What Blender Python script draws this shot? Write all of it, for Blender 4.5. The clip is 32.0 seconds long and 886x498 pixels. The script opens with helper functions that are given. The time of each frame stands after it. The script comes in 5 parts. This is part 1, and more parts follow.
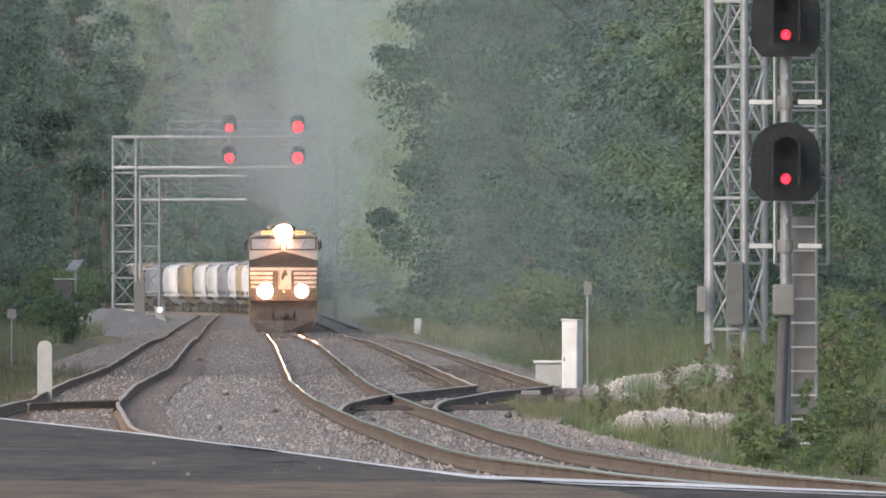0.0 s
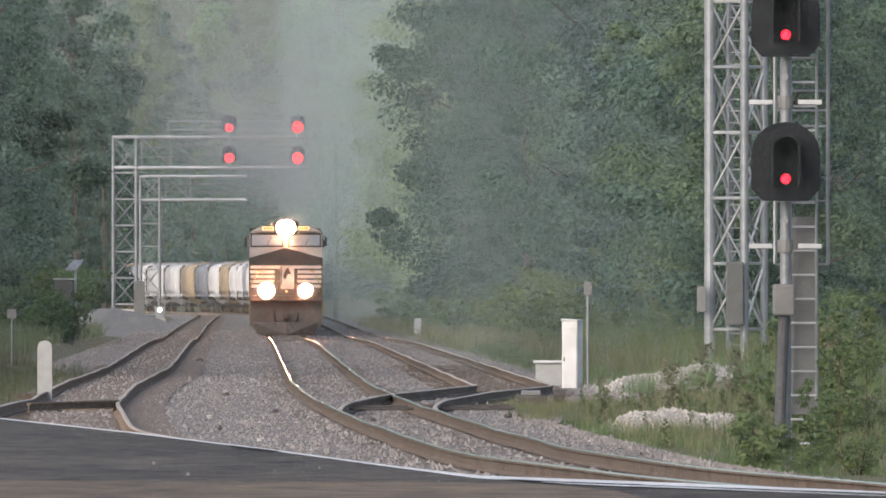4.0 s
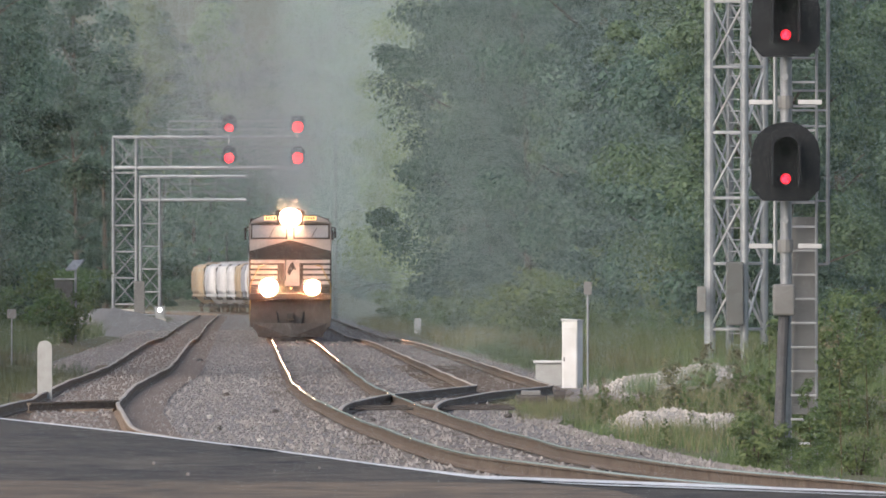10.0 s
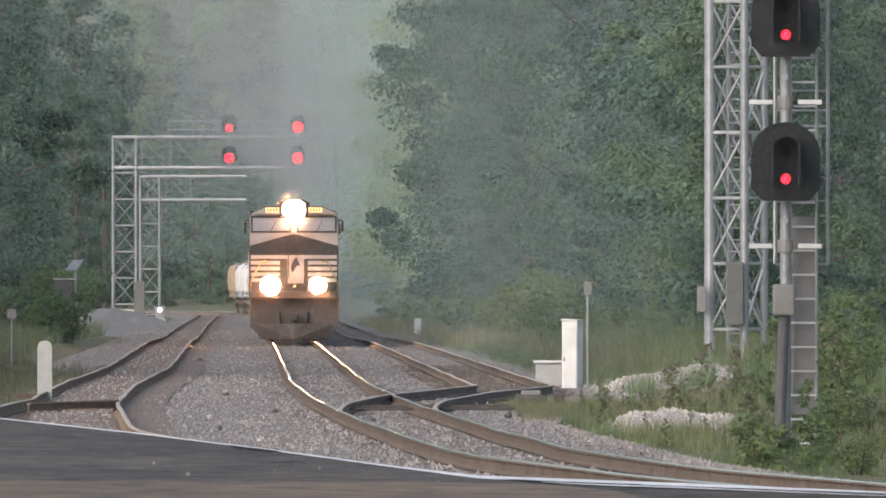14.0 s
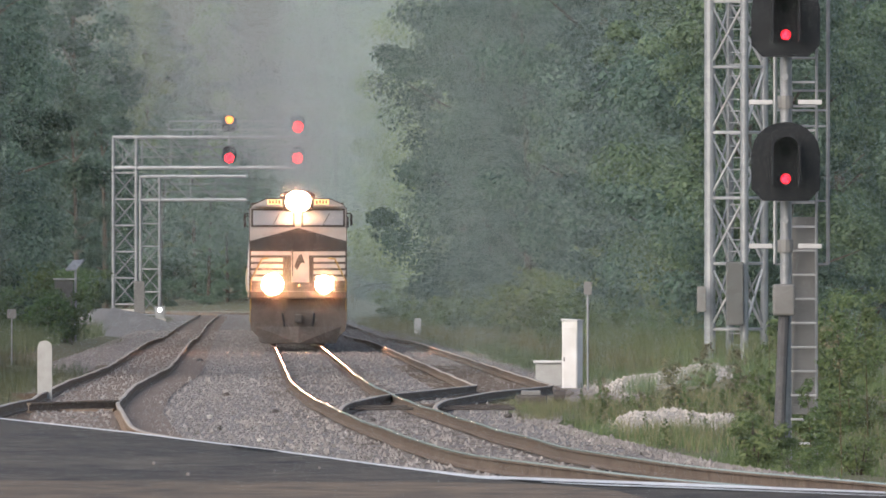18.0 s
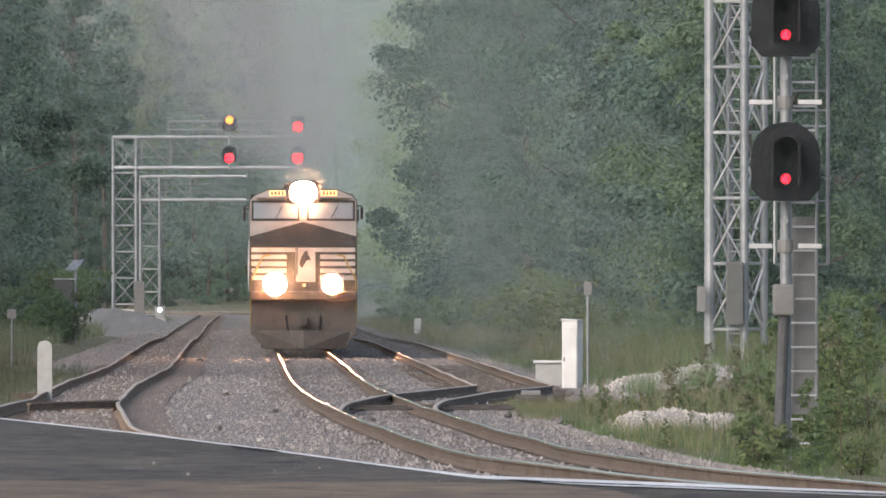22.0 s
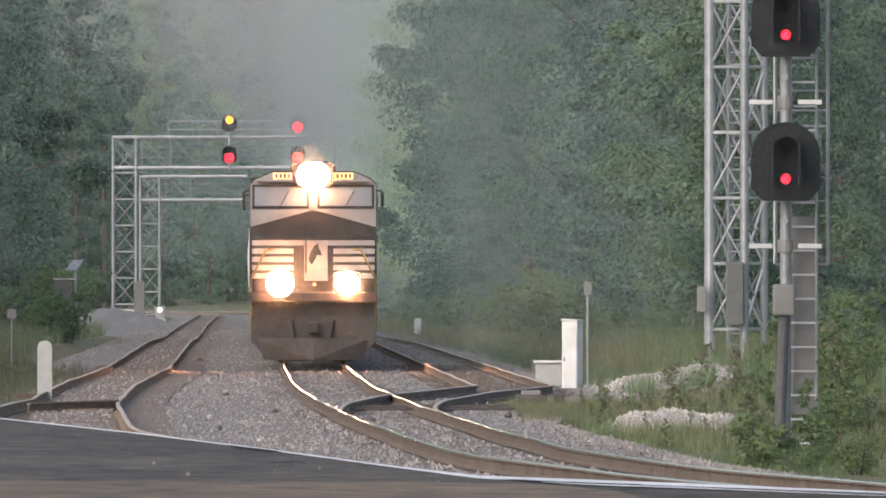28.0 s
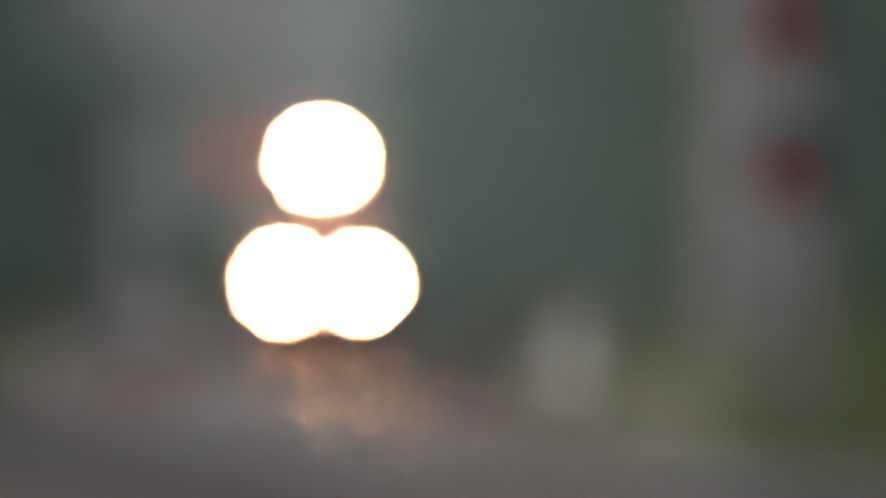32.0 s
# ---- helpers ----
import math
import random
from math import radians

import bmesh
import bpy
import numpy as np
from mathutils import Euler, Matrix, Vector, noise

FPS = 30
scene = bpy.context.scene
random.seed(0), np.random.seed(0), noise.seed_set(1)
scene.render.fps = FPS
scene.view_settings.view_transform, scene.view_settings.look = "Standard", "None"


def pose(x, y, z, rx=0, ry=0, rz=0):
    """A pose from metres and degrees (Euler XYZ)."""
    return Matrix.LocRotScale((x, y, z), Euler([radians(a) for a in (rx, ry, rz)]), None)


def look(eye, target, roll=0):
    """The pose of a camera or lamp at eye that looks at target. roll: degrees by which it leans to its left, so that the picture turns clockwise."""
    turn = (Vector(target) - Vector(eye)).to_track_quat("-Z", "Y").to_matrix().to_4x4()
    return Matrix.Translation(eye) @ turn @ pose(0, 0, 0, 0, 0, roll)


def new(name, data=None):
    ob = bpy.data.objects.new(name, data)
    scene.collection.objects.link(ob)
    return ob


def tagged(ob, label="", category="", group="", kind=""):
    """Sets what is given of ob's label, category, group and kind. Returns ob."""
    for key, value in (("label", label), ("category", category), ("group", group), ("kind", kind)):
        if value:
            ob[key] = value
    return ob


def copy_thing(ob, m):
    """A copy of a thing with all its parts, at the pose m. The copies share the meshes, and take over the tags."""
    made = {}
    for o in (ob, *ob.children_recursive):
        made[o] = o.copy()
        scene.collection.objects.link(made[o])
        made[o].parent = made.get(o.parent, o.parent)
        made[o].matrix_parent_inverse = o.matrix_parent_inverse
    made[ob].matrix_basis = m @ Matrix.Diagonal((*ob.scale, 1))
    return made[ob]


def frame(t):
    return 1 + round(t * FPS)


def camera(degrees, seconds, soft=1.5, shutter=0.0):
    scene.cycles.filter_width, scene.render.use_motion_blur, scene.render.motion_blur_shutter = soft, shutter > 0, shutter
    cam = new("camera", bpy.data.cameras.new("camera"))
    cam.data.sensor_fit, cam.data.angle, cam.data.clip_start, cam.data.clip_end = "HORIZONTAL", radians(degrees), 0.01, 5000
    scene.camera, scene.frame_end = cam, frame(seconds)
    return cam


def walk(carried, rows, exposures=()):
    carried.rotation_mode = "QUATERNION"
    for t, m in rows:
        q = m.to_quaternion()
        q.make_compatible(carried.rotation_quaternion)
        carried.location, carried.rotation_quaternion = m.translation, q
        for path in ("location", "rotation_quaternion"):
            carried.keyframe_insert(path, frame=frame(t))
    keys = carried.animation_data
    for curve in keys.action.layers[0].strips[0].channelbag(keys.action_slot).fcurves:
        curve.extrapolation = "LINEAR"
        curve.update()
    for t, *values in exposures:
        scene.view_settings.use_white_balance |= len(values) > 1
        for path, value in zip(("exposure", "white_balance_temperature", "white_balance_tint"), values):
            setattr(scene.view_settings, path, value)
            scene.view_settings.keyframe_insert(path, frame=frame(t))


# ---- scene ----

# ---- camera: stands still on a tripod beside the crossing ----
EYE = 1.9
cam = camera(2.642, 32.0, soft=1.55)
cam_pose = pose(0, 0, EYE, 90 + math.degrees(math.atan(69 / 34000)), 0, 0)
walk(cam, [(0.0, cam_pose), (32.0, cam_pose)], exposures=[(0.0, 0.41, 6500, 13), (31.0, 0.41, 6500, 13), (31.5, 0.12, 6500, 12), (32.0, -0.38, 6500, 12)])
# the autofocus lets go of the train at the end and runs to close focus
focus = new("focus_point")
cam.data.dof.use_dof = True
cam.data.dof.focus_object = focus
cam.data.dof.aperture_fstop = 32.0
walk(focus, [(t, pose(0, d, EYE)) for t, d in ((0.0, 330), (29.1, 330), (29.3, 110), (29.5, 62), (29.75, 46), (30.0, 33), (30.25, 21), (30.5, 13.4), (30.75, 9.0), (31.0, 7.1), (31.25, 5.9), (31.5, 5.2), (32.0, 4.95))])

# ---- light: hazy overcast, soft sun from high behind the camera's left ----
world = bpy.data.worlds.new("overcast_sky")
scene.world = world
world.use_nodes = True
wn = world.node_tree
wn.nodes.clear()
sky = wn.nodes.new("ShaderNodeTexSky")
sky.sky_type = "NISHITA"
sky.sun_disc = False
sky.sun_elevation = radians(32)
sky.sun_rotation = radians(218)
sky.air_density, sky.dust_density, sky.ozone_density = 1.0, 3.5, 1.2
wbg = wn.nodes.new("ShaderNodeBackground")
wbg.inputs[1].default_value = 0.15
wout = wn.nodes.new("ShaderNodeOutputWorld")
wn.links.new(sky.outputs[0], wbg.inputs[0])
wn.links.new(wbg.outputs[0], wout.inputs[0])
sun_data = bpy.data.lights.new("sun", "SUN")
sun_data.energy, sun_data.angle, sun_data.color = 1.5, radians(70), (1.0, 0.985, 0.965)
sun = new("sun", sun_data)
sun.matrix_world = look((0, 0, 48), (48, 62, 0))


# ---- materials ----
def mat(name, a, b=None, scale=6.0, rough=0.7, metal=0.0, bump=0.15, big=0.4, vary=0.12, spec=0.4, stretch=None):
    """Two-scale noise between colours a and b, with fine relief; scale is per metre."""
    b = b or tuple(v * 0.7 for v in a)
    m = bpy.data.materials.new(name)
    m.use_nodes = True
    nt = m.node_tree
    bs = nt.nodes["Principled BSDF"]
    bs.inputs["Roughness"].default_value = rough
    bs.inputs["Metallic"].default_value = metal
    bs.inputs["Specular IOR Level"].default_value = spec
    tc = nt.nodes.new("ShaderNodeTexCoord")
    src = tc.outputs["Object"]
    if stretch:
        mp = nt.nodes.new("ShaderNodeMapping")
        mp.inputs["Scale"].default_value = stretch
        nt.links.new(src, mp.inputs["Vector"])
        src = mp.outputs[0]
    n1 = nt.nodes.new("ShaderNodeTexNoise")
    n1.inputs["Scale"].default_value, n1.inputs["Detail"].default_value = scale, 6
    n2 = nt.nodes.new("ShaderNodeTexNoise")
    n2.inputs["Scale"].default_value, n2.inputs["Detail"].default_value = scale * 0.11, 4
    for n in (n1, n2):
        nt.links.new(src, n.inputs["Vector"])
    add = nt.nodes.new("ShaderNodeMix")
    add.data_type = "FLOAT"
    add.inputs[0].default_value = big
    nt.links.new(n1.outputs["Fac"], add.inputs[2])
    nt.links.new(n2.outputs["Fac"], add.inputs[3])
    ramp = nt.nodes.new("ShaderNodeValToRGB")
    ramp.color_ramp.elements[0].position, ramp.color_ramp.elements[1].position = 0.36, 0.64
    ramp.color_ramp.elements[0].color, ramp.color_ramp.elements[1].color = (*b, 1), (*a, 1)
    nt.links.new(add.outputs[0], ramp.inputs[0])
    info = nt.nodes.new("ShaderNodeObjectInfo")
    mr = nt.nodes.new("ShaderNodeMapRange")
    mr.inputs["To Min"].default_value, mr.inputs["To Max"].default_value = 1 - vary, 1 + vary
    nt.links.new(info.outputs["Random"], mr.inputs["Value"])
    hsv = nt.nodes.new("ShaderNodeHueSaturation")
    nt.links.new(mr.outputs[0], hsv.inputs["Value"])
    nt.links.new(ramp.outputs[0], hsv.inputs["Color"])
    nt.links.new(hsv.outputs[0], bs.inputs["Base Color"])
    if bump:
        bp = nt.nodes.new("ShaderNodeBump")
        bp.inputs["Strength"].default_value, bp.inputs["Distance"].default_value = bump, 0.02
        nt.links.new(n1.outputs["Fac"], bp.inputs["Height"])
        nt.links.new(bp.outputs[0], bs.inputs["Normal"])
    return m


def leaf_mat(name, dark, light, vary=0.33, through_light=0.35):
    """Leaves: colour by leaf and by tree, some light through them."""
    m = bpy.data.materials.new(name)
    m.use_nodes = True
    nt = m.node_tree
    bs = nt.nodes["Principled BSDF"]
    bs.inputs["Roughness"].default_value = 0.65
    bs.inputs["Specular IOR Level"].default_value = 0.22
    geo = nt.nodes.new("ShaderNodeNewGeometry")
    tc = nt.nodes.new("ShaderNodeTexCoord")
    n = nt.nodes.new("ShaderNodeTexNoise")
    n.inputs["Scale"].default_value, n.inputs["Detail"].default_value = 0.45, 4
    nt.links.new(tc.outputs["Object"], n.inputs["Vector"])
    n.inputs["Roughness"].default_value = 0.68
    mx = nt.nodes.new("ShaderNodeMix")
    mx.data_type = "FLOAT"
    mx.inputs[0].default_value = 0.72
    nt.links.new(geo.outputs["Random Per Island"], mx.inputs[2])
    nt.links.new(n.outputs["Fac"], mx.inputs[3])
    ramp = nt.nodes.new("ShaderNodeValToRGB")
    ramp.color_ramp.elements[0].position, ramp.color_ramp.elements[1].position = 0.3, 0.68
    ramp.color_ramp.elements[0].color, ramp.color_ramp.elements[1].color = (*dark, 1), (*light, 1)
    nt.links.new(mx.outputs[0], ramp.inputs[0])
    info = nt.nodes.new("ShaderNodeObjectInfo")
    mr = nt.nodes.new("ShaderNodeMapRange")
    mr.inputs["To Min"].default_value, mr.inputs["To Max"].default_value = 1 - vary, 1 + vary
    nt.links.new(info.outputs["Random"], mr.inputs["Value"])
    hue = nt.nodes.new("ShaderNodeMapRange")
    hue.inputs["To Min"].default_value, hue.inputs["To Max"].default_value = 0.485, 0.52
    mul = nt.nodes.new("ShaderNodeMath")
    mul.operation = "FRACT"
    m7 = nt.nodes.new("ShaderNodeMath")
    m7.operation = "MULTIPLY"
    m7.inputs[1].default_value = 7.31
    nt.links.new(info.outputs["Random"], m7.inputs[0])
    nt.links.new(m7.outputs[0], mul.inputs[0])
    nt.links.new(mul.outputs[0], hue.inputs["Value"])
    hsv = nt.nodes.new("ShaderNodeHueSaturation")
    nt.links.new(mr.outputs[0], hsv.inputs["Value"])
    nt.links.new(hue.outputs[0], hsv.inputs["Hue"])
    nt.links.new(ramp.outputs[0], hsv.inputs["Color"])
    nt.links.new(hsv.outputs[0], bs.inputs["Base Color"])
    tr = nt.nodes.new("ShaderNodeBsdfTranslucent")
    nt.links.new(hsv.outputs[0], tr.inputs["Color"])
    sh = nt.nodes.new("ShaderNodeMixShader")
    sh.inputs[0].default_value = through_light
    nt.links.new(bs.outputs[0], sh.inputs[1])
    nt.links.new(tr.outputs[0], sh.inputs[2])
    nt.links.new(sh.outputs[0], nt.nodes["Material Output"].inputs["Surface"])
    return m


def glow_mat(name, colour, strength):
    m = bpy.data.materials.new(name)
    m.use_nodes = True
    bs = m.node_tree.nodes["Principled BSDF"]
    bs.inputs["Base Color"].default_value = (*[min(1, c) for c in colour], 1)
    bs.inputs["Emission Color"].default_value = (*colour, 1)
    bs.inputs["Emission Strength"].default_value = strength
    return m


def glass_mat(name, colour, rough=0.05):
    m = bpy.data.materials.new(name)
    m.use_nodes = True
    bs = m.node_tree.nodes["Principled BSDF"]
    bs.inputs["Base Color"].default_value = (*colour, 1)
    bs.inputs["Roughness"].default_value = rough
    bs.inputs["Specular IOR Level"].default_value = 0.8
    return m


M_GROUND = mat("earth_and_grass", (0.085, 0.105, 0.04), (0.13, 0.105, 0.07), 1.6, 0.95, bump=0.5, big=0.6, vary=0)
M_BALLAST = mat("ballast_gravel", (0.285, 0.264, 0.248), (0.1, 0.088, 0.08), 14, 0.95, bump=1.0, big=0.25, vary=0)
M_STONE = mat("ballast_stone", (0.31, 0.288, 0.272), (0.09, 0.081, 0.075), 5, 0.9, vary=0.3)
M_PALESTONE = mat("pale_stone", (0.5, 0.475, 0.43), (0.24, 0.22, 0.2), 5, 0.9, vary=0.2)
M_DIRT = mat("brown_track_bed", (0.24, 0.185, 0.145), (0.1, 0.076, 0.06), 9, 0.95, bump=0.8, vary=0)
M_ASPHALT = mat("worn_asphalt", (0.118, 0.1, 0.08), (0.02, 0.019, 0.019), 4.5, 0.85, bump=0.5, big=0.42, vary=0, stretch=(0.45, 0.13, 1.0), spec=0.2)
M_TAN = mat("dusty_tan_paving", (0.205, 0.156, 0.108), (0.07, 0.06, 0.05), 4.5, 0.9, bump=0.5, big=0.42, vary=0, stretch=(0.4, 0.12, 1.0), spec=0.2)
# flat black for the painted shadow under the road's edge line
M_EDGESHADOW = mat("shadow_black", (0.012, 0.012, 0.013), (0.025, 0.024, 0.023), 5, 0.8, vary=0, spec=0.1)
M_PALEGRAVEL = mat("pale_gravel", (0.4, 0.375, 0.335), (0.18, 0.165, 0.145), 17, 0.95, bump=1.0, big=0.3, vary=0)
M_FORB = leaf_mat("pale_weed_leaves", (0.07, 0.11, 0.045), (0.18, 0.225, 0.1))
# lighter copy of the galvanised steel, with skylight put into its colour
M_GALVLIT = mat("sky_lit_galvanised_steel", (0.46, 0.475, 0.49), (0.32, 0.335, 0.35), 5, 0.45, metal=0.3, bump=0.03)
M_PAINT = mat("worn_white_line_paint", (0.8, 0.8, 0.78), (0.5, 0.5, 0.49), 5, 0.55, vary=0)
M_RAILSIDE = mat("rusty_rail", (0.2, 0.158, 0.125), (0.105, 0.08, 0.063), 8, 0.9, vary=0.05, spec=0.15)
# rust lightened in colour to make up for shade on the left rails
M_RAILLIGHT = mat("lightened_rust_rail", (0.28, 0.21, 0.155), (0.16, 0.115, 0.082), 8, 0.95, vary=0.05, spec=0.1)
M_RAILDULL = mat("dull_rail_head", (0.46, 0.41, 0.35), (0.3, 0.25, 0.2), 6, 0.6, vary=0, spec=0.25, stretch=(1, 0.3, 1))
M_RAILTOP = mat("polished_rail_head", (0.58, 0.49, 0.4), (0.4, 0.32, 0.26), 5, 0.12, metal=0.9, bump=0.16, vary=0, stretch=(1, 0.3, 1))
M_TIE = mat("weathered_sleeper", (0.13, 0.1, 0.075), (0.06, 0.045, 0.035), 7, 0.9)
M_GALV = mat("galvanised_steel", (0.31, 0.325, 0.34), (0.21, 0.225, 0.24), 5, 0.5, metal=0.5, bump=0.03)
M_BLACK = mat("black_painted_steel", (0.013, 0.015, 0.018), (0.02, 0.022, 0.025), 4, 0.6, bump=0.03, spec=0.15)
M_CONC = mat("pale_concrete", (0.55, 0.53, 0.48), (0.38, 0.36, 0.32), 5, 0.9, bump=0.2)
M_WHITE = mat("white_enamel", (0.62, 0.63, 0.63), (0.48, 0.48, 0.47), 2.5, 0.5, bump=0.03)
M_GREYBOX = mat("grey_painted_steel", (0.19, 0.19, 0.185), (0.14, 0.14, 0.135), 4, 0.6, bump=0.03)
M_DARKBOX = mat("dark_grey_case", (0.105, 0.108, 0.105), (0.08, 0.082, 0.08), 4, 0.65, bump=0.03)
M_LOCOBLACK = mat("locomotive_black", (0.03, 0.028, 0.027), (0.065, 0.05, 0.04), 2.5, 0.45, bump=0.03)
M_LOCOWHITE = mat("locomotive_white", (0.4, 0.38, 0.365), (0.26, 0.24, 0.225), 2.0, 0.5, bump=0.03)
M_GRIME = mat("grimy_underframe", (0.078, 0.068, 0.062), (0.046, 0.04, 0.036), 3, 0.8, bump=0.2)
M_YELLOW = mat("yellow_handrail", (0.3, 0.2, 0.05), (0.19, 0.13, 0.04), 5, 0.5)
# the pale blue base colour stands in for reflected sky
M_SKYGLASS = glass_mat("sky_toned_glass", (0.24, 0.27, 0.31), 0.15)
M_HEAD = glow_mat("headlamp", (1.0, 0.47, 0.24), 600)
M_DITCH = glow_mat("ditch_lamp", (1.0, 0.44, 0.22), 850)
M_NUMBER = glow_mat("number_board_glow", (1.0, 0.58, 0.24), 0.9)
M_RED = glow_mat("red_signal_lamp", (1.0, 0.008, 0.03), 0.55)
M_REDCELL = glow_mat("red_lit_cell", (1.0, 0.03, 0.06), 3.2)
M_REDFAR = glow_mat("red_bridge_lamp", (1.0, 0.006, 0.014), 6)
M_AMBER = glow_mat("amber_signal_lamp", (1.0, 0.27, 0.008), 4.0)
M_LUNAR = glow_mat("white_marker_lamp", (0.95, 0.97, 1.0), 4)
M_HOP = [mat("hopper_white", (0.68, 0.68, 0.69), (0.45, 0.44, 0.44), 1.2, 0.6, bump=0.03),
         mat("hopper_tan", (0.44, 0.34, 0.23), (0.3, 0.24, 0.17), 1.2, 0.6, bump=0.03),
         mat("hopper_grey", (0.28, 0.29, 0.33), (0.18, 0.18, 0.2), 1.2, 0.6, bump=0.03)]
M_BARK = mat("bark", (0.13, 0.11, 0.09), (0.06, 0.05, 0.04), 5, 0.95, bump=0.6)
M_LEAF = leaf_mat("broad_leaves", (0.047, 0.09, 0.068), (0.155, 0.232, 0.165), 0.35)
M_LEAFDARK = leaf_mat("dark_broad_leaves", (0.04, 0.074, 0.064), (0.12, 0.178, 0.142), 0.25)
M_LEAFWARM = leaf_mat("yellowish_broad_leaves", (0.064, 0.108, 0.064), (0.18, 0.25, 0.145), 0.25)
# pale green, lightened further: far light and haze put into the leaves
M_LEAFHAZED = leaf_mat("haze_lightened_leaves", (0.12, 0.175, 0.075), (0.32, 0.4, 0.2), 0.25)
M_BUSH = leaf_mat("bush_leaves", (0.05, 0.095, 0.04), (0.135, 0.195, 0.085))
M_GRASS = leaf_mat("grass_blades", (0.06, 0.1, 0.045), (0.165, 0.2, 0.1))
M_WEED = leaf_mat("dry_weeds", (0.1, 0.105, 0.06), (0.26, 0.24, 0.16))
M_DULL = leaf_mat("dull_grass", (0.06, 0.078, 0.042), (0.14, 0.155, 0.088))
M_OCHRE = leaf_mat("ochre_grass", (0.115, 0.12, 0.06), (0.24, 0.23, 0.125))
M_POST = mat("weathered_white_post", (0.37, 0.38, 0.37), (0.27, 0.27, 0.26), 4, 0.8, bump=0.1)
M_STALK = mat("weed_stalk", (0.13, 0.11, 0.06), (0.07, 0.07, 0.035), 8, 0.9)
# haze of the air, put into the colour of fine threads
M_HAZEMID = leaf_mat("haze_threads", (0.36, 0.45, 0.44), (0.4, 0.49, 0.48), 0.0, 0.5)
# pale veil before the whole view, standing in for glare
M_VEIL = leaf_mat("glare_veil", (0.45, 0.51, 0.49), (0.49, 0.55, 0.53), 0.0, 0.5)
# paler than the nearer threads, to lighten the far valley
M_HAZEFAR = leaf_mat("pale_far_haze", (0.48, 0.59, 0.58), (0.53, 0.64, 0.63), 0.0, 0.5)
M_HAZENEAR = leaf_mat("thin_near_haze", (0.33, 0.43, 0.44), (0.37, 0.47, 0.48), 0.0, 0.5)
# threads for the made-up glow halo round the lamps
M_HALO = leaf_mat("halo_threads", (0.2, 0.19, 0.18), (0.24, 0.23, 0.22), 0.0, 0.5)
M_SMOKE = leaf_mat("exhaust_smoke", (0.38, 0.4, 0.41), (0.44, 0.46, 0.47), 0.0, 0.5)
M_BIRD = mat("black_feathers", (0.02, 0.02, 0.022), (0.03, 0.03, 0.033), 20, 0.6)


# ---- mesh helpers ----
def part(name, bm, material, parent=None, label=""):
    me = bpy.data.meshes.new(name)
    bm.to_mesh(me)
    bm.free()
    for m in (material if isinstance(material, (list, tuple)) else [material]):
        me.materials.append(m)
    ob = new(name, me)
    if parent:
        ob.parent = parent
    if label:
        tagged(ob, label)
    return ob


def raw(name, verts, faces, material, parent=None):
    me = bpy.data.meshes.new(name)
    me.from_pydata(verts, [], faces)
    me.materials.append(material)
    ob = new(name, me)
    if parent:
        ob.parent = parent
    return ob


def thing(name, label, category, group="", kind="", at=None):
    ob = new(name)
    ob.empty_display_size = 0.2
    if at is not None:
        ob.matrix_basis = at
    return tagged(ob, label, category, group, kind)


def box(bm, c, s, rot=None, bevel=0.0):
    m = Matrix.Translation(c) @ (rot or Matrix.Identity(4)) @ Matrix.Diagonal((s[0], s[1], s[2], 1))
    r = bmesh.ops.create_cube(bm, size=1.0, matrix=m)
    if bevel:
        es = list({e for v in r["verts"] for e in v.link_edges})
        bmesh.ops.bevel(bm, geom=es, offset=bevel, segments=2, affect="EDGES", profile=0.5)
    return bm


def bar(bm, a, b, r, seg=6, r2=None):
    a, b = Vector(a), Vector(b)
    d = b - a
    m = Matrix.Translation((a + b) / 2) @ d.to_track_quat("Z", "Y").to_matrix().to_4x4()
    bmesh.ops.create_cone(bm, cap_ends=True, segments=seg, radius1=r, radius2=r if r2 is None else r2, depth=d.length, matrix=m)
    return bm


def prism(bm, pts, y0, y1):
    """Outline pts (x, z), extruded from y0 to y1."""
    a = [bm.verts.new((x, y0, z)) for x, z in pts]
    b = [bm.verts.new((x, y1, z)) for x, z in pts]
    n = len(pts)
    bm.faces.new(a)
    bm.faces.new(b[::-1])
    for i in range(n):
        bm.faces.new((a[i], b[i], b[(i + 1) % n], a[(i + 1) % n]))
    bmesh.ops.recalc_face_normals(bm, faces=bm.faces[:])
    return bm


def B():
    return bmesh.new()


# ---- plan of the line: the tracks run away along +y ----
def main_x(y):
    """Centre of the middle track."""
    x = 1.64 - 0.010147 * y
    if y < 410:
        s = 410 - y
        x += 4.3e-5 * s * s + (7.1e-4 * (s - 175) ** 2 if s > 175 else 0)
    if y > 1574:
        x -= (y - 1574) ** 2 / 4070
    return x


def left_x(y):
    return main_x(y) - 4.3 - 0.6 * min(1.0, max(0.0, (460 - y) / 140)) - 0.5 * min(1.0, max(0.0, (y - 500) / 600))


def left_near(y, side):
    """The left track's two rails part where it swings towards the crossing."""
    if side < 0:
        return left_x(y) - 0.02 * max(0.0, 331 - y)
    return left_x(y) + 1.1 * max(0.0, (268 - y) / 40) ** 2


def right_x(y):
    """The siding, which joins the middle track by a turnout."""
    u = max(0.0, (y - 298) / 78)
    a, b = 3.55, 3.6 * (0.25 * u + 0.75 * u * u)
    h = max(0.0, 0.25 - abs(a - b)) / 0.25
    return main_x(y) + min(a, b) - h * h * 0.25 * 0.25


def rail_z(y):
    """The line sags a little far out."""
    u = min(1.0, max(0.0, (y - 650) / 240))
    return -0.25 * u * u * (3 - 2 * u)


